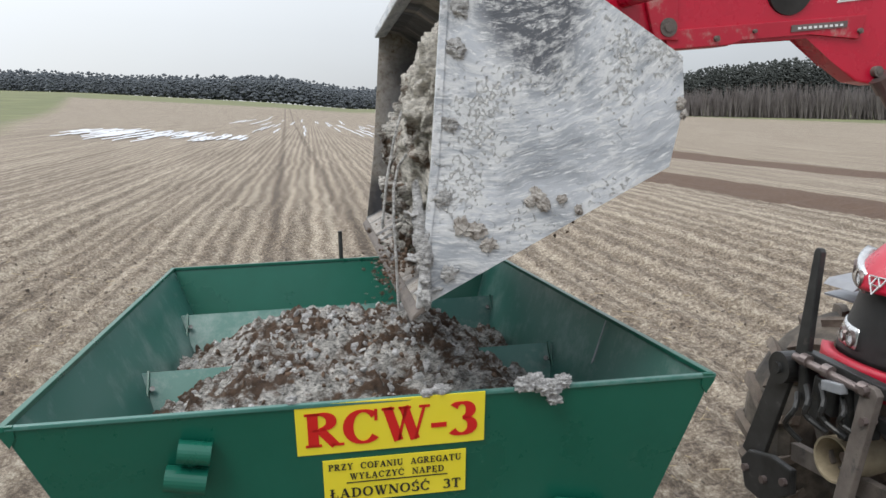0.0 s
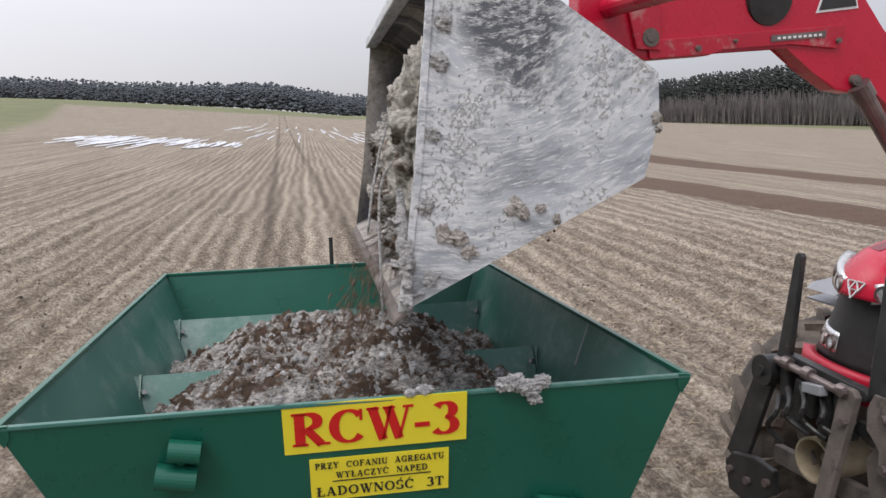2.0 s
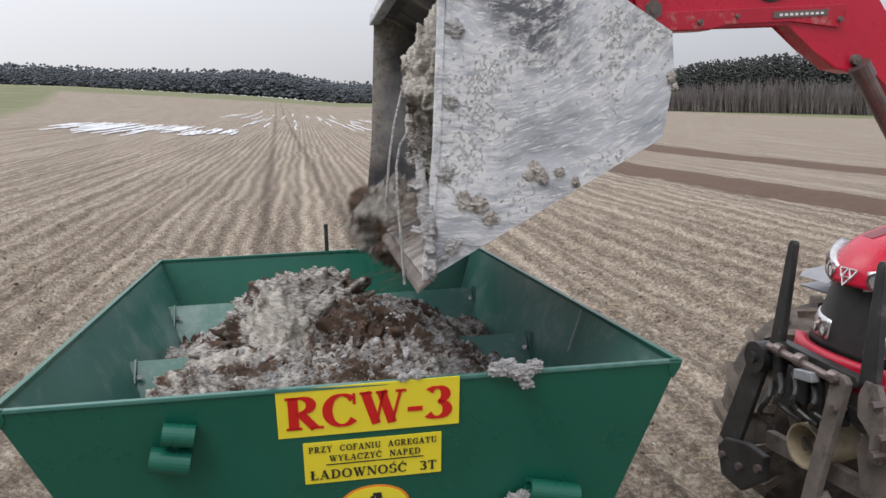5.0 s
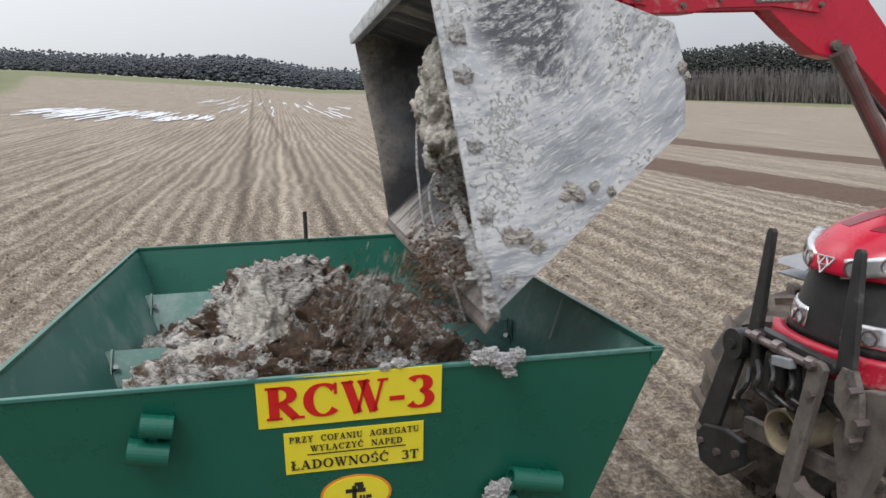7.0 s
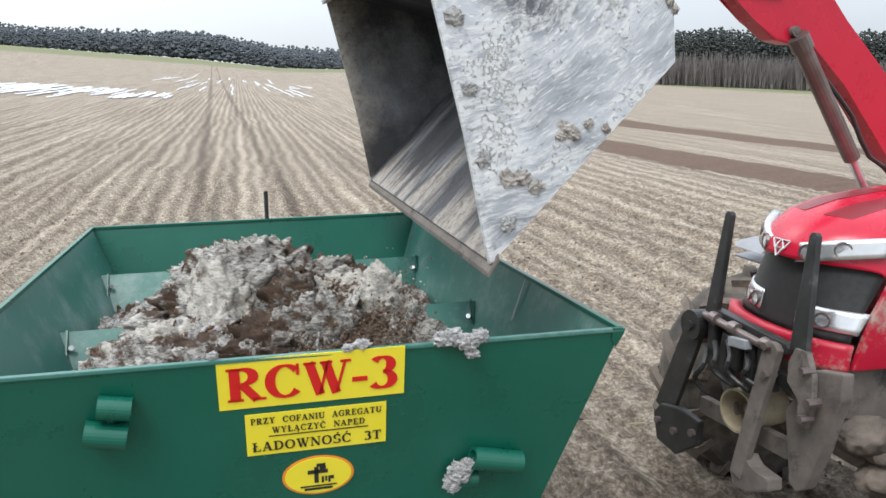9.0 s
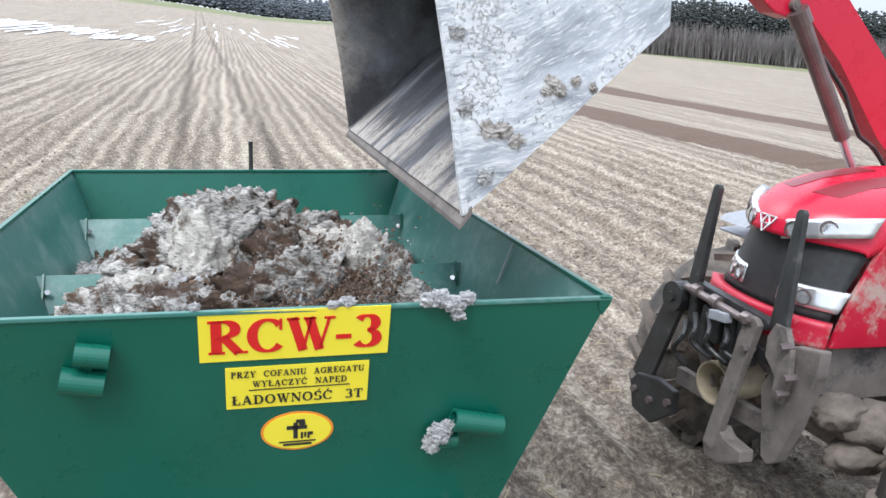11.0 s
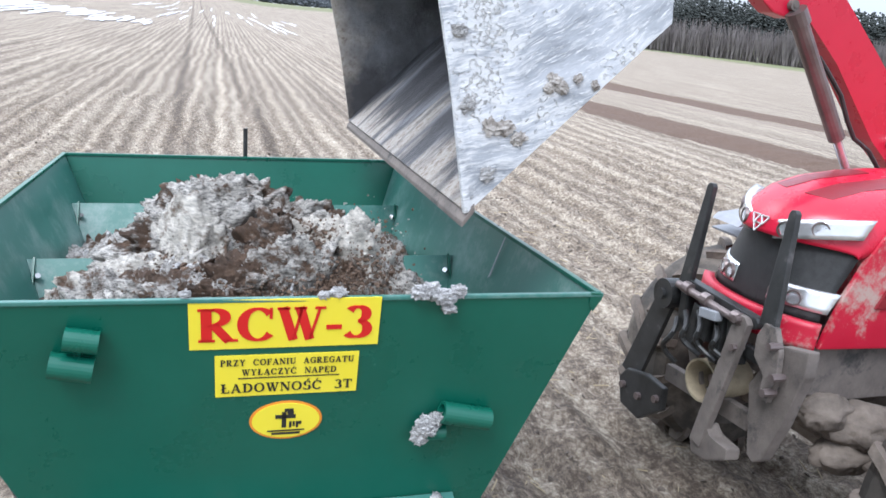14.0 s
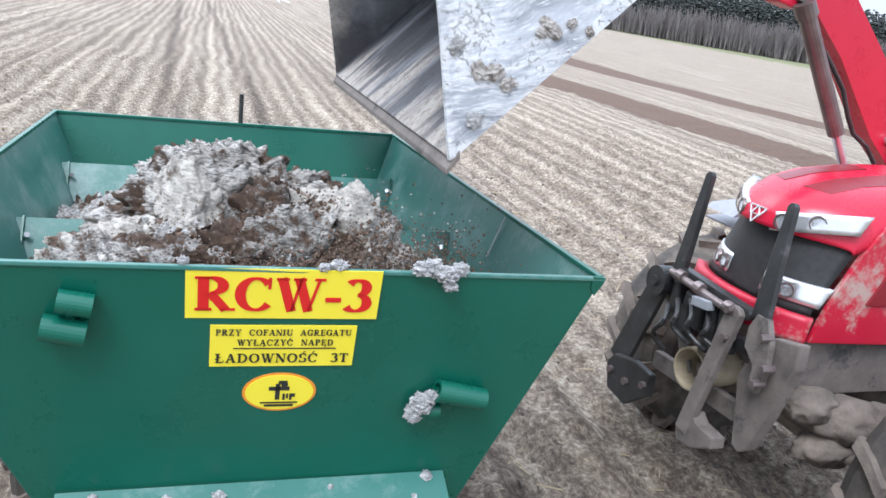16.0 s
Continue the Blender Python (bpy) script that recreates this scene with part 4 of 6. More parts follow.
def serif_line(body, height, m, material, parent, width, gap=0.13, bold=1.0):
    """A centred line of serif capitals, each letter a mesh of its own, stretched to the width."""
    total = sum(glyph(c)[2] + gap for c in body) - gap
    kx = width / total

    def strip(bm, pts, widths):
        a, b = [], []
        for i, (x, z) in enumerate(pts):
            t = (Vector(pts[min(len(pts) - 1, i + 1)]) - Vector(pts[max(0, i - 1)])).normalized()
            nx, nz = -t.y * widths[i] / 2, t.x * widths[i] / 2
            a.append((x + nx, z + nz))
            b.append((x - nx, z - nz))
        va = [bm.verts.new(m @ Vector((x, 0, z))) for x, z in a]
        vb = [bm.verts.new(m @ Vector((x, 0, z))) for x, z in b]
        wa = [bm.verts.new(m @ Vector((x, -0.0012, z))) for x, z in a]
        wb = [bm.verts.new(m @ Vector((x, -0.0012, z))) for x, z in b]
        for i in range(len(pts) - 1):
            bm.faces.new((wb[i], wb[i + 1], wa[i + 1], wa[i]))
            bm.faces.new((wa[i], wa[i + 1], va[i + 1], va[i]))
            bm.faces.new((vb[i], vb[i + 1], wb[i + 1], wb[i]))

    x = -width / 2
    for c in body:
        bars, arcs, w = glyph(c)
        if bars or arcs:
            bm = bmesh.new()

            def at(px, pz):
                return x + px * kx, (pz - 0.5) * height

            for x0, z0, x1, z1, bw in bars:
                up = abs(z1 - z0) / max(1e-6, math.hypot(x1 - x0, z1 - z0))
                wid = bw * (kx * up * (bold if bw > 0.1 else 1.0) + height * (1 - up))
                strip(bm, [at(x0, z0), at(x1, z1)], [wid, wid])
            for cx, cz, rx, rz, a0, a1 in arcs:
                k = 22
                ang = [radians(a0 + (a1 - a0) * i / k) for i in range(k + 1)]
                strip(bm, [at(cx + rx * math.cos(g), cz + rz * math.sin(g)) for g in ang], [THIN * height + (THICK * bold * kx - THIN * height) * abs(math.cos(g)) ** 1.4 for g in ang])
            part("letter", bm, material, parent)
        x += (w + gap) * kx


def tyre_into(name, parent, m, r, width, rim_r, lugs, lug_h):
    """A wheel with its axis on local z: lathed tyre, chevron lugs and a dished rim."""
    wh = new(name)
    wh.empty_display_size = 0.05
    wh.parent = parent
    wh.matrix_world = m
    prof = [(rim_r, -width * 0.40), (rim_r + (r - rim_r) * 0.35, -width * 0.52), (r * 0.93, -width * 0.5), (r * 0.985, -width * 0.36), (r, 0), (r * 0.985, width * 0.36), (r * 0.93, width * 0.5), (rim_r + (r - rim_r) * 0.35, width * 0.52), (rim_r, width * 0.40)]
    seg = 40
    bm = bmesh.new()
    rings = [[bm.verts.new((q * math.cos(2 * math.pi * i / seg), q * math.sin(2 * math.pi * i / seg), z)) for i in range(seg)] for q, z in prof]
    for p, q in zip(rings, rings[1:]):
        for i in range(seg):
            bm.faces.new((p[i], p[(i + 1) % seg], q[(i + 1) % seg], q[i]))
    part("tyre", bm, "rubber", wh, "mud-caked rubber tyre")
    for s in (-1, 1):
        bm = bmesh.new()
        pts = [(sweep * 0.9, s * width * 0.5 * f, rr) for f, sweep, rr in ((-0.04, 0.0, r), (0.5, 0.13, r * 0.995), (0.95, 0.20, r * 0.975), (1.06, 0.22, r * 0.90))]
        da = 0.030 * 14 / lugs + 0.012
        lo = [[bm.verts.new(((rr - 0.012) * math.cos(a + e), (rr - 0.012) * math.sin(a + e), z)) for e in (-da * 1.3, da * 1.3)] for a, z, rr in pts]
        hi = [[bm.verts.new(((rr + lug_h) * math.cos(a + e), (rr + lug_h) * math.sin(a + e), z)) for e in (-da, da)] for a, z, rr in pts]
        for k in range(3):
            bm.faces.new((hi[k][0], hi[k][1], hi[k + 1][1], hi[k + 1][0]))
            for e in (0, 1):
                bm.faces.new((lo[k][e], hi[k][e], hi[k + 1][e], lo[k + 1][e]))
        for k in (0, 3):
            bm.faces.new((lo[k][0], lo[k][1], hi[k][1], hi[k][0]))
        me = mesh_of("lug", bm, "mud")
        for i in range(lugs):
            lug = new("lug", me)
            lug.parent = wh
            lug.matrix_basis = pose(0, 0, 0, 0, 0, 360 * (i + (0.5 if s > 0 else 0)) / lugs)
    bm = bmesh.new()
    prof = [(rim_r * 1.02, -width * 0.42), (rim_r * 0.95, -width * 0.30), (rim_r * 0.7, -width * 0.12), (rim_r * 0.35, -width * 0.2), (0.001, -width * 0.22)]
    for s in (-1, 1):
        rings = [[bm.verts.new((q * math.cos(2 * math.pi * i / 28), q * math.sin(2 * math.pi * i / 28), s * z)) for i in range(28)] for q, z in prof]
        for p, q in zip(rings, rings[1:]):
            for i in range(28):
                bm.faces.new((p[i], p[(i + 1) % 28], q[(i + 1) % 28], q[i]))
    part("rim", bm, "mud_steel", wh)
    return wh


# bucket: seconds, x and z of its near side plate's origin, tip in degrees
BUCKET_ROWS = [
    (0, 0.502, 1.987, -0.297),
    (0.5, 0.501, 1.974, -0.32),
    (1, 0.499, 1.981, -0.406),
    (1.5, 0.503, 1.989, -0.787),
    (2, 0.497, 1.978, -1.031),
    (2.5, 0.501, 1.981, -1.244),
    (3, 0.501, 1.985, -1.45),
    (3.5, 0.514, 1.996, -1.419),
    (4, 0.518, 2.041, -2.615),
    (4.2, 0.526, 2.051, -2.161),
    (6.3, 0.673, 2.014, 4.981),
    (6.5, 0.663, 2.016, 4.437),
    (7, 0.831, 1.964, 14.787),
    (7.5, 0.941, 1.99, 19.616),
    (8, 0.937, 2.067, 17.557),
    (8.5, 0.951, 2.096, 18.312),
    (9, 0.948, 2.096, 18.539),
    (9.5, 0.902, 2.087, 15.634),
    (9.7, 0.875, 2.103, 15.635),
    (10.2, 0.908, 2.105, 18.283),
    (10.6, 0.845, 2.102, 13.669),
    (11, 0.894, 2.11, 16.082),
    (11.4, 0.822, 2.107, 11.972),
    (11.8, 0.852, 2.111, 11.874),
    (12, 0.868, 2.124, 14.332),
    (12.5, 0.934, 2.124, 17.694),
    (13, 0.856, 2.119, 13.827),
    (13.5, 0.877, 2.119, 14.608),
    (14, 0.921, 2.108, 17.51),
    (14.5, 1.034, 2.117, 23.254),
    (15, 0.969, 2.129, 19.613),
    (15.5, 0.923, 2.136, 19.016),
    (16, 0.847, 2.197, 18.296),
]


# ---- tractor ----
def tractor_frame():
    up = Vector((0.05, -0.025, 1)).normalized()
    h = Vector((-math.cos(radians(4.8)), -math.sin(radians(4.8)), 0))
    h = (h - up * h.dot(up)).normalized()
    o = Vector((3.162, 1.387, ground_z(3.162, 1.387)))
    return Matrix.Translation(o) @ Matrix((h, up.cross(h), up)).transposed().to_4x4()


def nose_u(v, w):
    return 0.74 - 0.5 * v * v - 2.5 * v ** 4 - 0.10 * (w - 1.4) - 2.9 * v * v * max(0.0, w - 1.45)


def nose_slope(v, w):
    return v + 10 * v ** 3 + 5.8 * v * max(0.0, w - 1.45)


def lamp_axis(v, w, s, out, back, ahead):
    nrm = Vector((1, s * nose_slope(v, w), 0)).normalized()
    p = Vector((nose_u(v, w) + out, s * v, w))
    return p + nrm * back, p + nrm * ahead


def skin(fn, us, vs, thick):
    """A curved shell over fn(a, b) -> point, thickened to the inside."""
    bm = bmesh.new()
    g = [[bm.verts.new(fn(a, b)) for b in vs] for a in us]
    for r0, r1 in zip(g, g[1:]):
        for i in range(len(vs) - 1):
            bm.faces.new((r0[i], r0[i + 1], r1[i + 1], r1[i]))
    bmesh.ops.recalc_face_normals(bm, faces=bm.faces)
    bmesh.ops.solidify(bm, geom=list(bm.faces), thickness=thick)
    return bm


def spread(a, b, k):
    return [a + (b - a) * i / k for i in range(k + 1)]


def bar_into(bm, p, q, w, t, w2=None, bevel=0.006):
    """A flat bar from p to q: wide along v, thick along u; tapers to w2."""
    p, q = Vector(p), Vector(q)
    d = (q - p).normalized()
    side = d.cross(Vector((1, 0, 0))).normalized()
    w2 = w if w2 is None else w2
    m = Matrix.Translation(p) @ Matrix((side, d.cross(side), d)).transposed().to_4x4()
    ln = (q - p).length
    return add_prism(bm, [(-w / 2, 0), (w / 2, 0), (w2 / 2, ln * 0.97), (w2 * 0.2, ln), (-w2 * 0.2, ln), (-w2 / 2, ln * 0.97)], t, m @ Matrix.Translation((0, -t / 2, 0)), bevel)


def build_tractor():
    tm = tractor_frame()
    tr = thing("tractor", tm, "red tractor with muddy tyres, front linkage and loader", "tractor")

    def tp(name, bm, mat, label="", parent=None, smooth=False):
        ob = part(name, bm, mat, parent or tr, label, smooth)
        return ob

    # bonnet
    def top_w(u):
        pts = [(0.77, 1.775), (0.755, 1.84), (0.71, 1.905), (0.60, 1.975), (0.4, 2.03), (0.0, 2.085), (-1.4, 2.16)]
        for (u0, w0), (u1, w1) in zip(pts, pts[1:]):
            if u <= u0 and u >= u1:
                return w0 + (w1 - w0) * (u0 - u) / (u0 - u1)
        return pts[-1][1]

    def bonnet(u, a):
        t = math.pi * a
        c, s = math.cos(t), math.sin(t)
        hw = 0.375 + 0.045 * min(1.0, max(0.0, 0.8 - u))
        v = hw * math.copysign(abs(c) ** 0.55, c)
        base = 1.745 + 0.10 * min(1.0, max(0.0, (0.77 - u) / 0.4))
        w = base + (top_w(u) - base) * abs(s) ** 0.6
        front = max(0.0, 1 - (0.77 - u) / 0.9)
        return Vector((u - 1.9 * v * v * front, v, w))

    us = [0.77, 0.765, 0.755, 0.74, 0.71, 0.66, 0.6, 0.5, 0.4, 0.25, 0.1, -0.1, -0.4, -0.8, -1.4]
    tp("bonnet", skin(bonnet, us, spread(0.0, 1.0, 36), -0.02), "red", "glossy red rounded bonnet", smooth=True)
    # dark inserts on top of the bonnet
    for s in (-1, 1):
        def insert(u, k, s=s):
            v = s * (0.05 + k * (0.14 + 0.05 * (0.66 - u)))
            return Vector((u - 1.9 * v * v * max(0.0, 1 - (0.77 - u) / 0.9), v, top_w(u) + 0.024 - 0.16 * v * v))
        tp("bonnet_insert", skin(insert, spread(0.60, 0.05, 8), spread(0.1, 1.0, 6), 0.004), "dark_red", "matt dark red bonnet insert")
    # side panels
    for s in (-1, 1):
        bm = bmesh.new()
        add_prism(bm, [(0.60, 1.38), (0.63, 1.29), (-1.4, 1.26), (-1.4, 1.95), (0.10, 1.93), (0.36, 1.90), (0.46, 1.74), (0.55, 1.56)], 0.03, pose(0, s * 0.400 - 0.015, 0), 0.008)
        sd = tp("side_panel", bm, "red_dirty", "mud-splashed red side panel")
        bm = bmesh.new()
        add_prism(bm, [(0.34, 1.50), (-1.2, 1.46), (-1.2, 1.80), (0.20, 1.78)], 0.012, pose(0, s * 0.419 - 0.006, 0), 0.004)
        tp("mesh_insert", bm, "dark_red", "dirty dark side mesh", sd)
        bm = bmesh.new()
        add_prism(bm, [(0.14, 1.835), (-0.9, 1.85), (-0.9, 1.875), (0.08, 1.86)], 0.006, pose(0, s * 0.419 - 0.003, 0))
        tp("stripe", bm, "white_ink", "thin white stripe", sd)
    # grille, bumper
    def front(out, w0, w1, v0, v1, nw=4, nv=20, rise=0.0, thick=-0.02):
        return skin(lambda w, v: Vector((nose_u(v, w) + out, v, w + rise * abs(v))), spread(w0, w1, nw), spread(v0, v1, nv), thick)

    gr = tp("grille", front(0.0, 1.40, 1.80, -0.37, 0.37, 10, 28), "grille", "black mesh radiator grille", smooth=True)
    bm = bmesh.new()
    for k in range(13):
        w = 1.45 + 0.025 * k
        pts = [Vector((nose_u(v, w) + 0.004, v, w)) for v in spread(-0.36, 0.36, 14)]
        for p, q in zip(pts, pts[1:]):
            add_tube(bm, p, q, 0.004, seg=4)
    tp("grille_bars", bm, "grille", parent=gr)
    tp("bumper", front(0.04, 1.285, 1.42, -0.40, 0.40, 5, 28, 0.0, -0.06), "red_dirty", "red lower bumper with mud", smooth=True)
    # maker's badge: plain triangles
    bm = bmesh.new()
    for x, z in ((-0.030, 0.012), (0.030, 0.012), (0.0, -0.028)):
        for a, b in (((-0.026, 0.022), (0.026, 0.022)), ((0.026, 0.022), (0.0, -0.020)), ((0.0, -0.020), (-0.026, 0.022))):
            p = Vector((0.785 - 0.35 * (z + a[1]), x + a[0], 1.825 + z + a[1]))
            q = Vector((0.785 - 0.35 * (z + b[1]), x + b[0], 1.825 + z + b[1]))
            add_tube(bm, p, q, 0.0045, seg=5)
    tp("badge", bm, "chrome", "small chrome triangle badge")
    # lamps
    for s in (-1, 1):
        hl = tp("headlight", front(0.022, 1.735, 1.835, min(s * 0.085, s * 0.375), max(s * 0.085, s * 0.375), 4, 14, 0.26, -0.05), "chrome", "bright wraparound headlight", smooth=True)
        for v in (0.145, 0.275):
            w = 1.785 + 0.26 * v
            bm = add_tube(bmesh.new(), *lamp_axis(v, w, s, 0.024 + 0.05 * math.hypot(1, nose_slope(v, w)), -0.004, 0.010), 0.036, 0.030, seg=20)
            tp("lens", bm, "glass", parent=hl)
            bm = add_tube(bmesh.new(), *lamp_axis(v, w, s, 0.024 + 0.05 * math.hypot(1, nose_slope(v, w)), -0.004, 0.012), 0.044, 0.041, seg=20, hole=0.82)
            tp("bezel", bm, "rod", parent=hl)
        ll = tp("work_light", front(-0.004, 1.455, 1.56, min(s * 0.12, s * 0.385), max(s * 0.12, s * 0.385), 4, 12, 0.0, -0.03), "chrome", "lower bright lamp unit", smooth=True)
        for v in (0.17, 0.26):
            w = 1.507
            bm = add_tube(bmesh.new(), *lamp_axis(v, w, s, 0.03 * math.hypot(1, nose_slope(v, w)) - 0.002, -0.004, 0.010), 0.036, 0.030, seg=18)
            tp("lens", bm, "glass", parent=ll)
            bm = add_tube(bmesh.new(), *lamp_axis(v, w, s, 0.03 * math.hypot(1, nose_slope(v, w)) - 0.002, -0.004, 0.012), 0.043, 0.040, seg=18, hole=0.82)
            tp("bezel", bm, "rod", parent=ll)
    # chassis, axle, wheels
    bm = bmesh.new()
    add_prism(bm, [(0.68, 1.28), (0.60, 1.02), (0.35, 0.98), (-1.4, 1.0), (-1.4, 1.27)], 0.06, pose(0, 0.30, 0), 0.01)
    add_prism(bm, [(0.68, 1.28), (0.60, 1.02), (0.35, 0.98), (-1.4, 1.0), (-1.4, 1.27)], 0.06, pose(0, -0.36, 0), 0.01)
    add_box(bm, 0.10, 0.62, 0.24, pose(0.60, 0.0, 1.14), 0.01)
    tp("chassis", bm, "mud_steel", "mud-grey cast chassis rails")
    bm = bmesh.new()
    add_box(bm, 1.6, 0.50, 0.42, pose(-0.6, 0, 0.95), 0.05)
    add_tube(bm, (-0.03, -0.85, 0.68), (-0.03, 0.85, 0.68), 0.10, seg=16)
    add_box(bm, 0.34, 0.5, 0.34, pose(-0.03, 0, 0.72), 0.06)
    for s in (-1, 1):
        add_tube(bm, (-0.03, s * 0.52, 0.62), (-0.03, s * 0.86, 0.70), 0.15, 0.19, seg=18)
        add_tube(bm, (0.30, s * 0.15, 0.74), (0.28, s * 0.62, 0.72), 0.035, seg=10)
    tp("front_axle", bm, "mud", "mud-covered front axle")
    for s in (-1, 1):
        tyre_into("front_wheel", tr, tm @ pose(-0.09, s * 1.0, 0.70, 90, 0, 0) @ (pose(0, 0, 0, 0, 0, 0) if s < 0 else pose(0, 0, 0, 0, 0, 180)), 0.69, 0.46, 0.38, 16, 0.045)
    # grey mudguard over the far wheel
    bm = skin(lambda a, v: Vector((-0.03 + 0.79 * math.cos(a), v, 0.70 + 0.84 * math.sin(a))), spread(radians(78), radians(150), 12), spread(-1.10, -0.74, 4), 0.012)
    tp("mudguard", bm, "grey_plate", "grey plastic front mudguard")
    bm = add_prism(bmesh.new(), [(0.22, 1.60), (-0.06, 1.64), (-0.08, 1.68), (0.18, 1.64)], 0.26, pose(0, -1.02, 0), 0.006)
    tp("guard_bracket", bm, "grey_plate", "pale grey bracket plate")
    # front linkage
    lk = tp("front_linkage", bar_into(bar_into(bmesh.new(), (0.90, -0.33, 1.40), (0.90, 0.30, 1.375), 0.06, 0.06), (0.86, -0.34, 1.22), (0.86, 0.40, 1.20), 0.06, 0.05), "steel", "black three-point front linkage frame")
    rod = add_tube(bmesh.new(), (0.955, -0.30, 1.385), (0.955, 0.24, 1.36), 0.022, seg=14)
    for v in (-0.24, -0.08, 0.16):
        add_tube(rod, (0.955, v, 1.38 - 0.04 * v), (0.955, v + 0.05, 1.378 - 0.04 * v), 0.034, seg=12)
    tp("cross_shaft", rod, "rod", "scratched steel cross shaft with collars", lk)
    for k, v in enumerate(spread(-0.24, 0.16, 4)):
        bm = add_box(bmesh.new(), 0.09, 0.07, 0.22 + 0.06 * math.sin(v * 40), pose(0.90, v, 1.22 + 0.05 * math.cos(v * 31), 10 * math.sin(v * 50), 0, 0), 0.014)
        tp("coupling_block", bm, "steel", parent=lk)
    tp("coupler", add_box(bmesh.new(), 0.05, 0.13, 0.05, pose(0.975, 0.02, 1.33, 8, 0, 0), 0.006), "grey_plate", "pale worn coupler block", lk)
    for k, (v0, w0, v1, w1, r) in enumerate(((-0.20, 1.26, -0.02, 1.08, 0.016), (-0.10, 1.30, 0.10, 1.10, 0.014), (-0.26, 1.20, -0.20, 0.96, 0.015), (0.05, 1.28, 0.20, 1.14, 0.013))):
        bm = bmesh.new()
        pts = [Vector((0.95 + 0.07 * math.sin(math.pi * f), v0 + (v1 - v0) * f + 0.04 * math.sin(2 * math.pi * f), w0 + (w1 - w0) * f)) for f in spread(0.0, 1.0, 8)]
        add_pipe(bm, pts, r)
        tp("hydraulic_hose", bm, "steel", "black curved hydraulic hose", lk)
    # folded-up lower links with worn black tips
    tp("lower_link", bar_into(bmesh.new(), (0.92, -0.285, 1.34), (0.86, -0.302, 1.955), 0.095, 0.035, 0.050), "steel", "black worn upright link arm", lk)
    bm = bar_into(bmesh.new(), (0.93, 0.375, 1.40), (0.86, 0.302, 1.955), 0.105, 0.035, 0.048)
    tp("lower_link", bm, "steel", "scraped black upright link arm", lk)
    bm = add_prism(bmesh.new(), [(-0.075, 0.02), (-0.065, -0.08), (0.03, -0.14), (0.02, -0.25), (0.08, -0.26), (0.105, -0.14), (0.085, 0.0), (0.03, 0.10), (-0.04, 0.10)], 0.035, pose(0.955, 0.41, 1.32, 0, 0, 90), 0.007)
    tp("link_foot", bm, "mud_steel", "mud-grey cranked foot of the link arm", lk)
    hub = add_tube(bmesh.new(), (0.88, -0.385, 1.30), (0.98, -0.385, 1.30), 0.085, seg=24)
    add_tube(hub, (0.98, -0.385, 1.30), (1.0, -0.385, 1.30), 0.03, seg=12)
    tp("pivot_hub", hub, "steel", parent=lk)
    tp("link_plate", bar_into(bmesh.new(), (0.93, -0.60, 0.70), (0.93, -0.39, 1.30), 0.17, 0.03, 0.15), "steel", "broad dark link plate", lk)
    bm = add_prism(bmesh.new(), [(-0.22, 0.06), (-0.20, -0.10), (-0.02, -0.16), (0.20, -0.06), (0.22, 0.07), (0.05, 0.12), (-0.14, 0.12)], 0.04, pose(0.99, -0.40, 0.68, 0, -14, 90), 0.012)
    tp("lower_bracket", bm, "steel", parent=lk)
    for v, w in ((-0.56, 0.66), (-0.40, 0.66), (-0.24, 0.72)):
        tp("bolt_head", add_tube(bmesh.new(), (0.97, v, w), (1.015, v, w), 0.022, seg=8), "rod", parent=lk)
    bm = bar_into(bar_into(bmesh.new(), (0.84, -0.30, 1.20), (0.84, -0.10, 0.86), 0.07, 0.03), (0.80, -0.42, 0.80), (0.80, 0.30, 0.84), 0.10, 0.05)
    tp("inner_brace", bm, "mud_steel", "muddy inner brace of the linkage", lk)
    bm = add_tube(bmesh.new(), (0.66, -0.02, 0.95), (0.93, 0.0, 0.945), 0.105, 0.118, seg=32, hole=0.90)
    tp("shaft_guard", bm, "cream", "open cream-coloured shaft guard tube", lk)
    tp("splined_shaft", add_tube(bmesh.new(), (0.64, -0.01, 0.95), (0.86, 0.0, 0.95), 0.028, seg=12), "rod", "worn splined shaft end", lk)
    tp("strut", bar_into(bmesh.new(), (0.99, 0.14, 0.66), (0.95, 0.235, 1.40), 0.085, 0.04, 0.10), "mud_steel", "muddy grey slanting strut", lk)
    bm = add_prism(bmesh.new(), [(-0.09, 0.0), (-0.07, -0.07), (0.04, -0.07), (0.19, -0.01), (0.19, 0.05), (0.05, 0.06), (0.02, 0.12), (-0.05, 0.10)], 0.09, pose(1.0, 0.18, 0.67, 0, -8, 90), 0.012)
    tp("hitch_foot", bm, "mud_steel", "mud-caked hitch foot", lk)
    bm = add_prism(bmesh.new(), [(-0.12, 0.36), (0.02, 0.62), (0.19, 0.66), (0.20, 0.54), (0.135, 0.26), (0.07, 0.04), (0.02, 0.0), (-0.03, 0.02), (-0.06, 0.16)], 0.07, pose(0.90, 0.42, 0.71, 0, 0, 90), 0.010)
    tp("bracket_plate", bm, "mud_steel", "mud-grey tapered bracket plate", lk)
    for v, w in ((0.50, 1.12), (0.53, 1.21), (0.47, 1.34), (0.22, 1.38), (0.24, 1.24)):
        tp("bolt_head", add_tube(bmesh.new(), (0.93, v, w), (1.005, v, w), 0.020, seg=8), "rod", parent=lk)
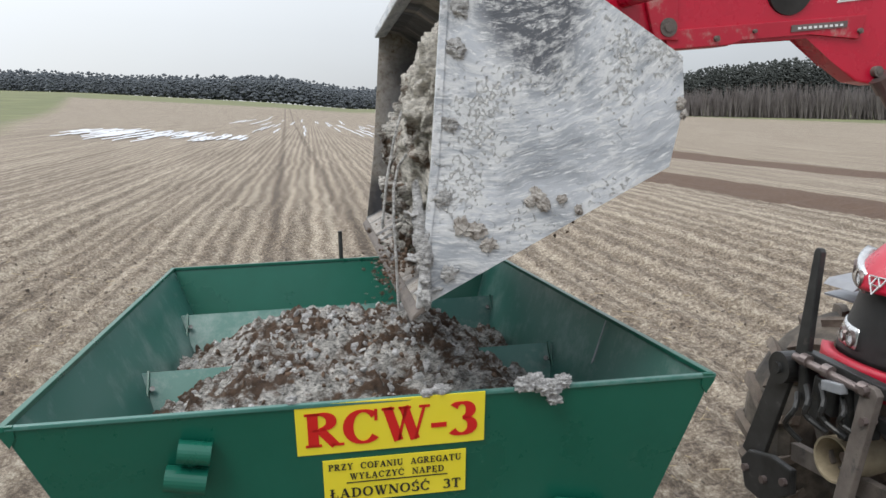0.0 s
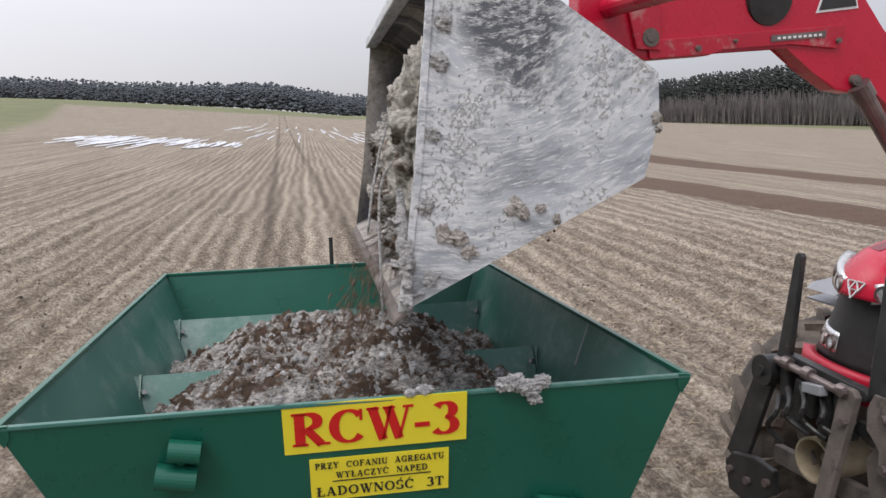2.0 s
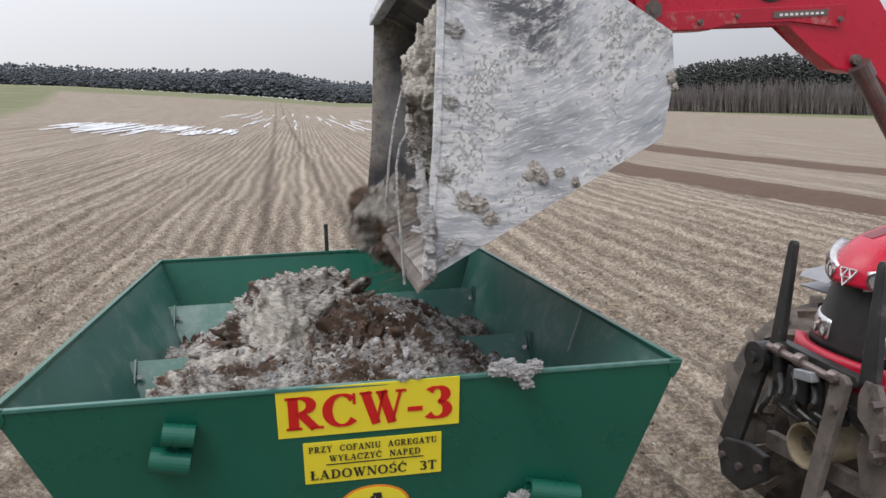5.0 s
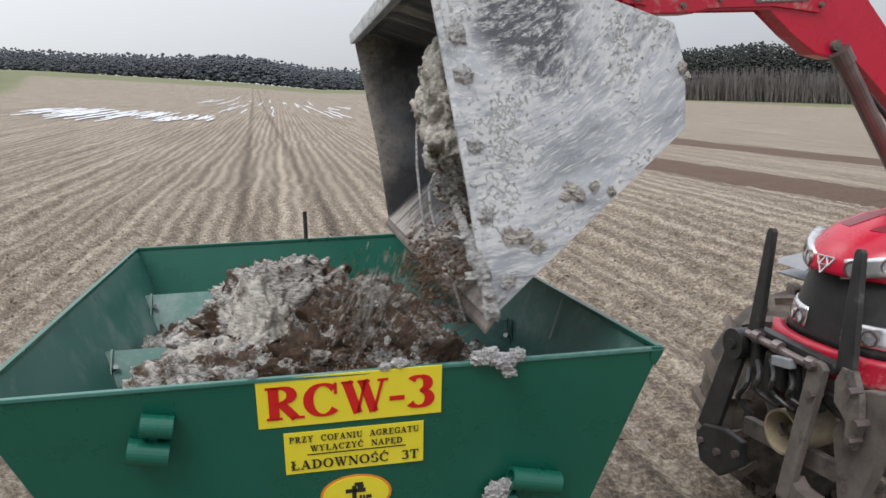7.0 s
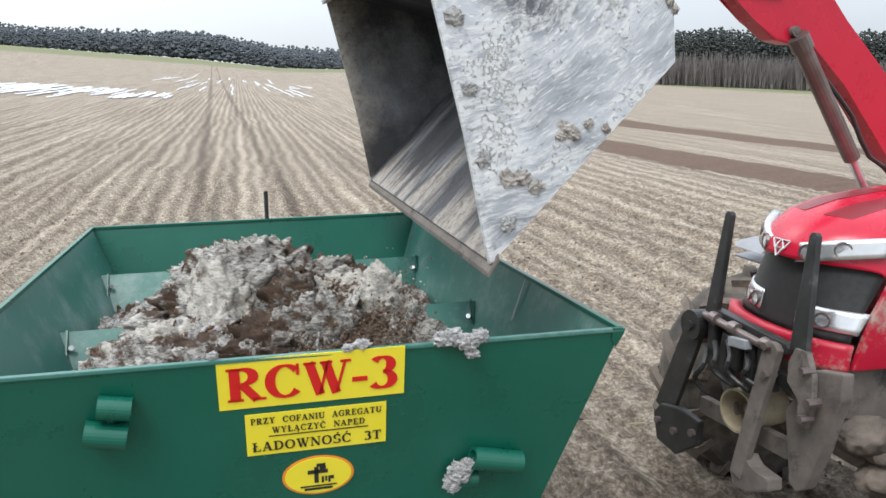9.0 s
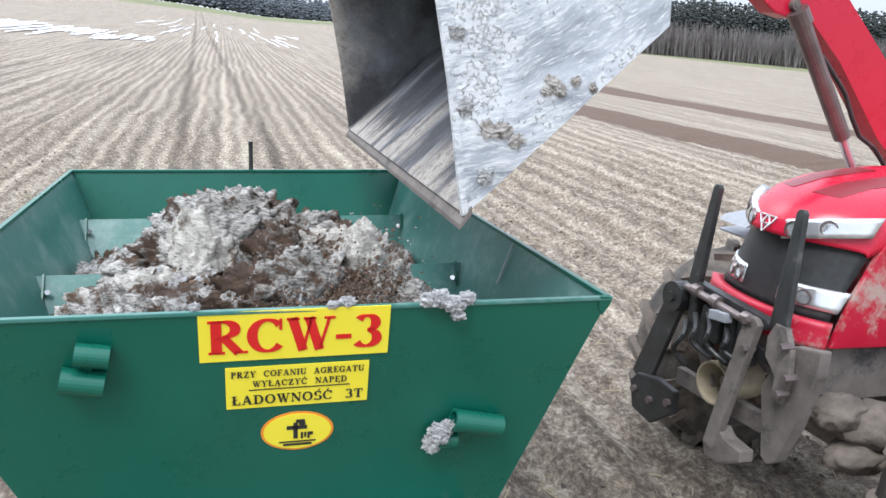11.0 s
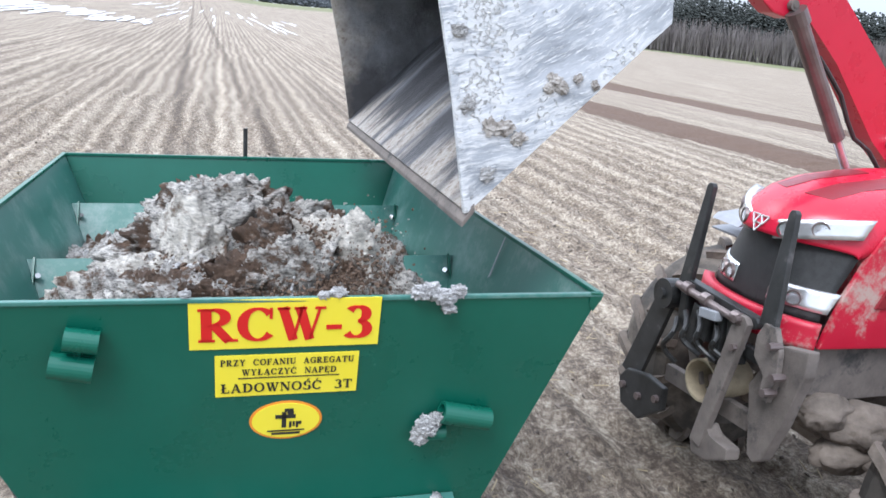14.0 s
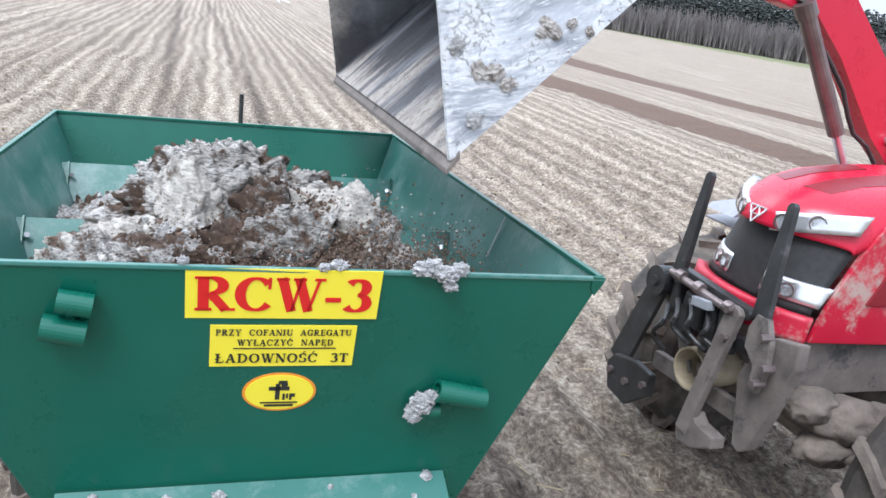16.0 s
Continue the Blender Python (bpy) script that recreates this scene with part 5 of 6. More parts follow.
    for k, (u, v, w, r) in enumerate(((0.46, 0.38, 0.93, 0.15), (0.25, 0.45, 0.86, 0.19), (0.02, 0.52, 0.84, 0.20), (0.34, 0.46, 0.72, 0.15), (-0.2, 0.5, 0.85, 0.19))):
        bm = lump_bm((r * 1.1, r * 0.8, r * 0.62), 40 + k, 4, 0.2, 1.0, 1.6)
        bmesh.ops.transform(bm, matrix=pose(u, v, w), verts=bm.verts)
        tp("caked_mud", bm, "mud", "lump of caked mud on the axle", smooth=True)
    return tr, tm


ARM_PIVOT = (-1.45, -0.55, 1.55)


def build_loader_arm(tr):
    """The loader arm, in the space of its rear pivot."""
    arm = new("loader_arm")
    arm.empty_display_size = 0.1
    arm.parent = tr
    arm["label"] = "red bent loader arm with steel lift cylinder"
    px, py, pz = ARM_PIVOT

    def ap(name, bm, mat, label="", parent=None):
        bmesh.ops.translate(bm, verts=bm.verts, vec=(-px, -py, -pz))
        return part(name, bm, mat, parent or arm, label)

    bm = bmesh.new()
    out = [(2.10, 3.10), (1.80, 2.93), (1.72, 2.915), (1.372, 2.953), (1.30, 2.985), (0.918, 3.023), (0.745, 2.893), (0.591, 2.805), (0.47, 2.79), (0.35, 2.825), (0.06, 2.60), (-0.365, 2.195), (-1.50, 1.42), (-1.62, 1.57), (-0.24, 2.68), (0.12, 2.955), (0.33, 3.142), (0.52, 3.36), (0.80, 3.46), (1.25, 3.44), (1.8, 3.30), (2.10, 3.22)]
    add_prism(bm, out, 0.13, pose(0, -0.615, 0), 0.012)
    beam_ob = ap("arm_beam", bm, "red", "red box-section loader beam")
    bm = bmesh.new()
    add_prism(bm, [(1.73, 3.01), (0.58, 3.144), (0.62, 3.02), (0.918, 3.03), (1.30, 2.990), (1.372, 2.958), (1.71, 2.922)], 0.018, pose(0, -0.478, 0) @ Matrix.Translation((0, -0.009, 0)), 0.004)
    ap("flange", bm, "red_dirty", "dirty red lower flange", beam_ob)
    bm = bmesh.new()
    add_prism(bm, [(1.03, 3.035), (0.70, 3.075), (0.70, 3.108), (1.03, 3.068)], 0.004, pose(0, -0.468, 0))
    ap("nameplate", bm, "rod", "worn grey strip of unreadable writing", beam_ob)
    bm = bmesh.new()
    for k in range(9):
        x = 0.735 + k * 0.031
        add_box(bm, 0.018, 0.003, 0.012, pose(x, -0.464, 3.0885 - 0.115 * (x - 0.70), 0, 6, 0))
    ap("worn_marks", bm, "white_ink", parent=beam_ob)
    bm = add_prism(bmesh.new(), [(0.76, 3.195), (0.50, 3.235), (0.54, 3.355), (0.72, 3.33)], 0.004, pose(0, -0.484, 0))
    ap("decal", bm, "white_ink", "white-edged decal on the beam", beam_ob)
    bm = add_prism(bmesh.new(), [(0.745, 3.21), (0.515, 3.245), (0.55, 3.342), (0.71, 3.318)], 0.004, pose(0, -0.480, 0))
    ap("decal_field", bm, "black_ink", parent=beam_ob)
    bm = add_tube(bmesh.new(), (1.05, -0.50, 3.247), (1.05, -0.462, 3.242), 0.140, 0.125, seg=28)
    ap("rubber_cap", bm, "steel", "round black pivot cap", beam_ob)
    for u, w, r in ((1.72, 3.025, 0.045), (1.944, 3.158, 0.048), (0.486, 2.86, 0.028), (1.45, 2.985, 0.014), (0.62, 3.06, 0.014), (1.24, 3.03, 0.010)):
        bm = add_tube(bmesh.new(), (u, -0.66, w), (u, -0.452, w), r, seg=20, hole=0.5)
        add_tube(bm, (u, -0.66, w), (u, -0.448, w), r * 0.5, seg=12)
        ap("pivot_pin", bm, "mud_steel", parent=beam_ob)
    bm = add_prism(bmesh.new(), [(1.66, 2.965), (1.79, 2.965), (1.85, 3.15), (1.83, 3.29), (1.70, 3.31), (1.68, 3.15)], 0.02, pose(0, -0.478, 0), 0.006)
    ap("link_plate", bm, "red_dirty", "scuffed red linkage plate", beam_ob)
    # lift cylinder down behind the bonnet
    bm = add_tube(bmesh.new(), (0.44, -0.455, 2.79), (-0.09, -0.49, 2.185), 0.048, seg=16)
    add_tube(bm, (0.475, -0.455, 2.835), (0.42, -0.455, 2.77), 0.060, seg=16)
    cyl = ap("lift_cylinder", bm, "rod", "dark grey hydraulic lift cylinder")
    bm = add_tube(bmesh.new(), (-0.085, -0.49, 2.19), (-0.48, -0.52, 1.73), 0.026, seg=14)
    ap("piston_rod", bm, "chrome", parent=cyl)
    bm = bmesh.new()
    hose = [Vector((0.22 - 0.11 * k + 0.02 * math.sin(k * 2), -0.47, 2.62 - 0.10 * k + 0.03 * math.sin(k * 1.4))) for k in range(8)]
    add_pipe(bm, hose, 0.014)
    ap("hydraulic_hose", bm, "steel", "black hydraulic hoses with fittings")
    bm = add_tube(bmesh.new(), (-0.52, -0.49, 2.20), (-0.52, -0.44, 2.20), 0.04, seg=16, hole=0.6)
    ap("hose_clamp", bm, "chrome")
    # cross tube and post
    ap("cross_tube", add_tube(bmesh.new(), (1.944, -0.62, 3.158), (1.944, 0.35, 3.158), 0.05, seg=16), "red")
    post = part("loader_post", add_prism(bmesh.new(), [(-1.30, 1.0), (-1.62, 1.0), (-1.62, 1.72), (-1.32, 1.72)], 0.12, pose(0, -0.62, 0), 0.01), "steel", tr, "dark loader mounting post")
    return arm


# ---- bucket ----
SIDE = [(-0.400, 0.058), (-0.346, 0.450), (-0.288, 1.12), (-0.18, 1.10), (0.366, 0.735), (0.372, 0.60), (0.330, 0.428)]
BUCKET_W = 2.40
BUCKET_Y, BUCKET_YAW = 0.038, -0.5


def build_bucket():
    bk = thing("loader_bucket", bucket_at(0), "scraped grey steel loader bucket smeared with white lime", "bucket")
    part("side_plate", add_prism(bmesh.new(), SIDE, 0.012), "bucket", bk, "lime-smeared scratched steel side plate")
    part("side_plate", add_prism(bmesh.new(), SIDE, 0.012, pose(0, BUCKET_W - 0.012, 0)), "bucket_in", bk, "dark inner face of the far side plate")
    w = BUCKET_W - 0.024

    def sheet(pts, t=0.010):
        return add_prism(bmesh.new(), pts, w, pose(0, 0.012, 0))

    part("floor_plate", sheet([(-0.400, 0.060), (0.326, 0.434), (0.322, 0.445), (-0.404, 0.070)]), "bucket_in", bk, "dark streaked bucket floor")
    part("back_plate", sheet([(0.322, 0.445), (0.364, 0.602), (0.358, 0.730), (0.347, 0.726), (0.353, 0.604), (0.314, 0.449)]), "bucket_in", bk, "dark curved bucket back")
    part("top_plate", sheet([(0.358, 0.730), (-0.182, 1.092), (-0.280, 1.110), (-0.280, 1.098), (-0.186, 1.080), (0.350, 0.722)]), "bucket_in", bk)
    lip = add_prism(bmesh.new(), [(-0.425, 0.022), (-0.376, 0.058), (-0.371, 0.082), (-0.420, 0.040)], BUCKET_W + 0.02, pose(0, -0.01, 0), 0.004)
    part("cutting_edge", lip, "mud_steel", bk, "worn muddy cutting edge")
    part("top_bar", add_prism(bmesh.new(), [(-0.320, 1.062), (-0.255, 1.067), (-0.250, 1.127), (-0.312, 1.122)], w, pose(0, 0.012, 0), 0.010), "bucket", bk, "pale lime-dusted upper edge bar")
    part("rim_bar", add_prism(bmesh.new(), [(-0.408, 0.060), (-0.355, 0.450), (-0.297, 1.11), (-0.278, 1.11), (-0.335, 0.450), (-0.386, 0.060)], 0.022, pose(0, -0.006, 0), 0.003), "bucket", bk)
    # lime clots stuck on the side plate
    rng = random.Random(21)
    for k, (x, z, r) in enumerate(((-0.012, 0.345, 0.030), (0.004, 0.322, 0.026), (-0.035, 0.33, 0.02), (0.058, 0.335, 0.018), (0.105, 0.302, 0.018), (0.405, 0.59, 0.020), (0.415, 0.56, 0.016), (-0.19, 0.255, 0.034), (-0.155, 0.215, 0.028), (-0.23, 0.27, 0.032), (-0.27, 0.14, 0.026), (-0.28, 0.35, 0.026), (-0.255, 0.55, 0.024), (-0.235, 0.75, 0.03), (-0.22, 0.86, 0.032))):
        r *= 0.82 if k < 10 else 0.9
        bm = lump_bm((r, 0.009, r * 0.8), 70 + k, 3, 0.5, 1.0, 3.5)
        bmesh.ops.transform(bm, matrix=pose(x - 0.045, -0.003, z + 0.014, 0, rng.uniform(0, 360), 0), verts=bm.verts)
        part("lime_clot", bm, "clot" if k < 10 else "lime_white", bk)
    return bk


def bucket_at(t):
    rows = BUCKET_ROWS
    if t <= rows[0][0]:
        r = rows[0]
    elif t >= rows[-1][0]:
        r = rows[-1]
    else:
        for p, q in zip(rows, rows[1:]):
            if p[0] <= t <= q[0]:
                f = (t - p[0]) / (q[0] - p[0])
                r = [a + (b - a) * f for a, b in zip(p, q)]
                break
    return pose(r[1], BUCKET_Y, r[2], 0, -r[3], BUCKET_YAW)


# ---- the load ----
def heap_z(x, y):
    fx = 1 / (1 + abs((x + 0.06) / 0.60) ** 5)
    fy = 1 / (1 + abs((y - 1.15) / 0.95) ** 5)
    z = 1.36 + 0.33 * fx * fy
    z += 0.055 * noise.noise((x * 3, y * 3, 2)) + 0.10 * (0.3 - abs(noise.noise((x * 6, y * 6, 5)))) + 0.06 * (0.25 - abs(noise.noise((x * 14, y * 14, 7)))) + 0.03 * noise.noise((x * 32, y * 32, 1)) + 0.012 * noise.noise((x * 70, y * 70, 3))
    return z


def build_heap():
    xs, ys = spread(-0.83, 0.76, 190), spread(0.13, 2.45, 260)
    bm = bmesh.new()
    g = [[bm.verts.new((x, y, heap_z(x, y))) for x in xs] for y in ys]
    for r0, r1 in zip(g, g[1:]):
        for i in range(len(xs) - 1):
            bm.faces.new((r0[i], r0[i + 1], r1[i + 1], r1[i]))
    ring = g[0] + [r[-1] for r in g[1:]] + g[-1][-2::-1] + [r[0] for r in g[-2:0:-1]]
    low = [bm.verts.new((v.co.x * 0.9, 1.2 + (v.co.y - 1.2) * 0.93, 1.10)) for v in ring]
    for i in range(len(ring)):
        k = (i + 1) % len(ring)
        bm.faces.new((ring[i], ring[k], low[k], low[i]))
    bm.faces.new(low)
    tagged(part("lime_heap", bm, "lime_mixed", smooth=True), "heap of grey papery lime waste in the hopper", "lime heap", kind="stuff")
    rng = random.Random(8)
    for nm, mat, k, lo, hi, lab in (("lime_flakes", "lime_white", 520, 0.004, 0.020, "white torn lime flakes on the heap"), ("peat_crumbs", "peat", 420, 0.004, 0.015, "brown crumbs strewn over the heap")):
        bm = bmesh.new()

        def spot(r):
            x, y = r.gauss(-0.05, 0.33), r.gauss(1.05, 0.5)
            x, y = max(-0.74, min(0.62, x)), max(0.2, min(2.1, y))
            return x, y, heap_z(x, y) + 0.005

        tuft_into(bm, rng, k, spot, lo, hi)
        tagged(part(nm, bm, mat), lab, "lime crumbs", kind="stuff")


def build_small_lime():
    spots = ((0.390, -0.012, 1.822, 0.030), (0.455, -0.018, 1.808, 0.034), (0.497, -0.004, 1.820, 0.026), (0.420, 0.004, 1.828, 0.026), (0.468, -0.026, 1.776, 0.020), (0.15, 0.0, 1.822, 0.022), (0.11, -0.006, 1.818, 0.016), (-0.26, 0.0, 1.828, 0.014))
    for k, (x, y, z, r) in enumerate(spots):
        bm = lump_bm((r, r * 0.75, r * 0.7), 100 + k, 4, 0.42, 1.0, 3.2)
        bmesh.ops.transform(bm, matrix=pose(x, y, z), verts=bm.verts)
        tagged(part("rim_lime_clump", bm, "lime_white"), "fluffy white lime clump stuck on the hopper rim", "lime clump", "spilled clumps")
    for k, (x, z, r) in enumerate(((0.452, 1.352, 0.032), (0.432, 1.315, 0.027), (0.478, 1.378, 0.022))):
        bm = lump_bm((r, r * 0.8, r), 120 + k, 4, 0.42, 1.0, 3.2)
        bmesh.ops.transform(bm, matrix=pose(x, panel_y(z) - 0.045, z), verts=bm.verts)
        tagged(part("hinge_lime_clump", bm, "lime_white"), "white lime clump caught on the hinge tube", "lime clump", "spilled clumps")
    rng = random.Random(31)
    for k in range(14):
        x, f = rng.uniform(-0.52, 0.54), rng.uniform(0.05, 0.9)
        y, z = 0.183 * (1 - f), 1.034 - 0.118 * f + 0.006
        r = rng.uniform(0.007, 0.024)
        bm = lump_bm((r, r, r * 0.8), 140 + k, 3, 0.4, 1.0, 3)
        bmesh.ops.transform(bm, matrix=pose(x, y, z), verts=bm.verts)
        tagged(part("shelf_lime_crumb", bm, "lime_white"), "white lime crumb lying on the green shelf", "lime crumb", "shelf crumbs")


# lumps: size, seed, stuff, place in the bucket, moment it slides, moment it lands, where it comes to rest
LUMPS = [
    ((0.15, 0.26, 0.19), 18, "lime_mixed", (-0.10, 0.55, 0.72), 3.60, 4.34, (-0.20, 0.80, 1.50, 55)),
    ((0.14, 0.24, 0.17), 19, "lime_mixed", (-0.08, 0.90, 0.50), 3.74, 4.40, (-0.04, 1.00, 1.50, 140)),
    ((0.06, 0.09, 0.10), 17, "lime_brown", (-0.31, 0.80, 0.34), 0.78, 1.22, (-0.22, 0.86, 1.50, 35)),
    ((0.15, 0.36, 0.33), 1, "lime_pale", (-0.23, 0.44, 0.54), 3.04, 4.08, (-0.30, 1.02, 1.51, 20)),
    ((0.15, 0.30, 0.20), 2, "lime_pale", (-0.16, 0.85, 0.66), 3.28, 4.20, (-0.48, 0.80, 1.50, 70)),
    ((0.18, 0.32, 0.22), 3, "lime", (-0.16, 1.25, 0.50), 3.50, 4.30, (-0.26, 1.12, 1.61, 110)),
    ((0.15, 0.28, 0.17), 4, "lime", (-0.24, 0.55, 0.27), 3.45, 4.12, (-0.50, 0.52, 1.54, 30)),
    ((0.16, 0.32, 0.19), 5, "lime", (-0.20, 1.15, 0.27), 3.90, 4.45, (-0.14, 1.52, 1.67, 60)),
    ((0.17, 0.30, 0.20), 6, "lime_brown", (-0.06, 0.60, 0.40), 4.35, 4.85, (0.04, 1.05, 1.60, 15)),
    ((0.15, 0.26, 0.18), 7, "lime", (0.0, 1.0, 0.45), 4.70, 5.15, (0.12, 1.42, 1.60, 80)),
    ((0.17, 0.26, 0.18), 8, "lime_brown", (0.0, 1.35, 0.42), 5.10, 5.50, (-0.06, 0.62, 1.57, 130)),
    ((0.16, 0.24, 0.17), 9, "lime_brown", (0.02, 1.50, 0.50), 5.50, 5.90, (0.28, 0.72, 1.52, 40)),
    ((0.11, 0.17, 0.17), 10, "lime", (-0.17, 0.30, 0.50), 6.95, 7.30, (0.38, 0.95, 1.54, 100)),
    ((0.10, 0.15, 0.14), 11, "lime_brown", (-0.19, 0.28, 0.30), 7.05, 7.40, (0.20, 0.50, 1.54, 10)),
    ((0.13, 0.30, 0.24), 12, "lime_pale", (-0.23, 0.42, 0.60), 7.68, 8.48, (0.33, 0.74, 1.60, 160)),
    ((0.12, 0.24, 0.20), 13, "lime_pale", (-0.20, 0.78, 0.46), 7.70, 8.52, (0.24, 1.05, 1.60, 50)),
    ((0.09, 0.20, 0.20), 14, "lime", (-0.26, 0.36, 0.38), 7.75, 8.45, (0.08, 0.56, 1.61, 95)),
    ((0.10, 0.15, 0.13), 15, "lime", (-0.12, 0.24, 0.34), 8.10, 8.50, (0.46, 0.62, 1.55, 20)),
    ((0.08, 0.11, 0.10), 20, "lime_mixed", (-0.26, 0.26, 0.22), 8.24, 8.72, (0.44, 0.52, 1.52, 75)),
    ((0.022, 0.030, 0.150), 16, "lime_white", (-0.385, 0.005, 0.22), 8.10, 8.40, (0.50, 0.32, 1.50, 20)),
]
CRUMB_TIMES = [0.0, 0.12, 0.4, 0.75, 1.0, 1.15, 1.45, 1.8, 2.0, 2.35, 2.7, 2.9, 3.1, 3.3, 4.1, 4.3, 4.6, 5.0, 5.4, 5.8, 6.2, 6.4, 6.6, 6.85, 6.95, 6.28, 6.35, 6.45, 6.52, 6.7, 6.75, 7.0, 7.1, 7.18, 7.24, 7.32, 7.38, 7.46, 7.55, 7.65, 7.75, 7.85, 7.05, 7.15, 7.2, 7.28, 7.35, 7.42, 7.5, 7.6, 7.7, 7.8, 7.9, 8.0, 8.1, 8.4, 8.5, 8.6, 9.9, 10.6, 11.3, 11.65, 11.72, 11.8, 11.9, 12.0, 12.08, 12.2, 12.26, 12.32, 12.38, 12.44, 12.95, 13.35, 14.62, 14.66, 14.7, 14.73, 14.76, 14.8, 14.83, 14.86, 14.88, 14.92, 14.95]


def torn_flakes(lump, rng, count, mat):
    """Curled papery sheets that stand off the lump's skin."""
    me = lump.data
    for _ in range(count):
        v = me.vertices[rng.randrange(len(me.vertices))]
        nrm = v.co.normalized()
        w, h, curl, seed = rng.uniform(0.014, 0.036), rng.uniform(0.012, 0.030), rng.uniform(6.0, 16.0), rng.uniform(0, 90)

        def sheet(a, b):
            edge = 1 + 0.35 * noise.noise((a * 2.1 + seed, b * 2.1, seed))
            lift = curl * (a * w) ** 2 - 0.008 + 0.010 * noise.noise((a * 1.6, b * 1.6 + seed, 1.0))
            return Vector((a * w * edge, b * h * edge, lift))

        bm = skin(sheet, spread(-1, 1, 6), spread(-1, 1, 6), 0.004)
        m = Matrix.Translation(v.co * 0.97) @ nrm.to_track_quat("Z", "Y").to_matrix().to_4x4() @ pose(0, 0, 0, rng.uniform(-25, 25), rng.uniform(-25, 25), rng.uniform(0, 360))
        bmesh.ops.transform(bm, matrix=m, verts=bm.verts)
        part("torn_flake", bm, mat, lump, smooth=True)


def build_load():
    rng = random.Random(77)
    made = []
    for size, seed, mat, loc, t0, t1, rest in LUMPS:
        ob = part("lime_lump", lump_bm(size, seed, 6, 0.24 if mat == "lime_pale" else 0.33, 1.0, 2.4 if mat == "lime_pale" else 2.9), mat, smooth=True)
        pale = {"lime_pale": "smooth pale grey slab of lime waste", "lime_brown": "brown peaty lump of lime waste", "lime_mixed": "grey-brown mixed lump of lime waste", "lime": "torn grey-white lump of papery lime waste", "lime_white": "dangling white fringe of wet lime waste"}[mat]
        tagged(ob, pale + " tipped into the hopper", "lime lump", "tipped lumps")
        torn_flakes(ob, rng, 5 if max(size) < 0.16 else 14, mat)
        if seed in (12, 14):
            bm = bmesh.new()
            pts = [Vector((-0.10 - 0.16 * f, 0.02 - 0.05 * f + 0.03 * math.sin(5 * f), 0.12 - 0.10 * f - 0.36 * f * f)) for f in (0, 0.2, 0.4, 0.6, 0.8, 1.0)]
            add_pipe(bm, pts, 0.0045, 7)
            part("straw", bm, "lime_white", ob, "long pale straw hanging out of the lump")
        made.append((ob, loc, t0, t1, rest))
    for k, t0 in enumerate(CRUMB_TIMES):
        bm = bmesh.new()
        late = t0 > 9.7

        def grain(r):
            s = r.gauss(0, 1)
            return r.gauss(0, 0.04) - (0.07 if late else 0.035) * s, max(-0.16, r.gauss(0, 0.10)), r.gauss(0, 0.035) - 0.09 * s

        thick_fall = 6.9 < t0 < 8.1
        for _ in range(1000 if thick_fall or late else 620):
            p, q = Vector(grain(rng)), rng.uniform(0.002, 0.008 if late else 0.011) * rng.uniform(0.35, 1.0)
            ax = [bm.verts.new(p + Vector(d) * q * rng.uniform(0.6, 1.4)) for d in ((1, 0, 0), (0, 1, 0), (-1, 0, 0), (0, -1, 0), (0, 0, 1), (0, 0, -1))]
            for i in range(4):
                bm.faces.new((ax[i], ax[(i + 1) % 4], ax[4]))
                bm.faces.new((ax[(i + 1) % 4], ax[i], ax[5]))
        ob = tagged(part("falling_crumbs", bm, "peat" if k % 5 else "lime"), "loose brown crumbs of lime waste trickling from the bucket", "lime crumbs", "trickling crumbs", "stuff")
        made.append((ob, (0.20, 0.62, 0.52), t0, t0 + (0.46 if late else 0.36), (None, rng.uniform(0.18, 0.45) if t0 > 14 else rng.uniform(0.25, 0.95))))
    return made


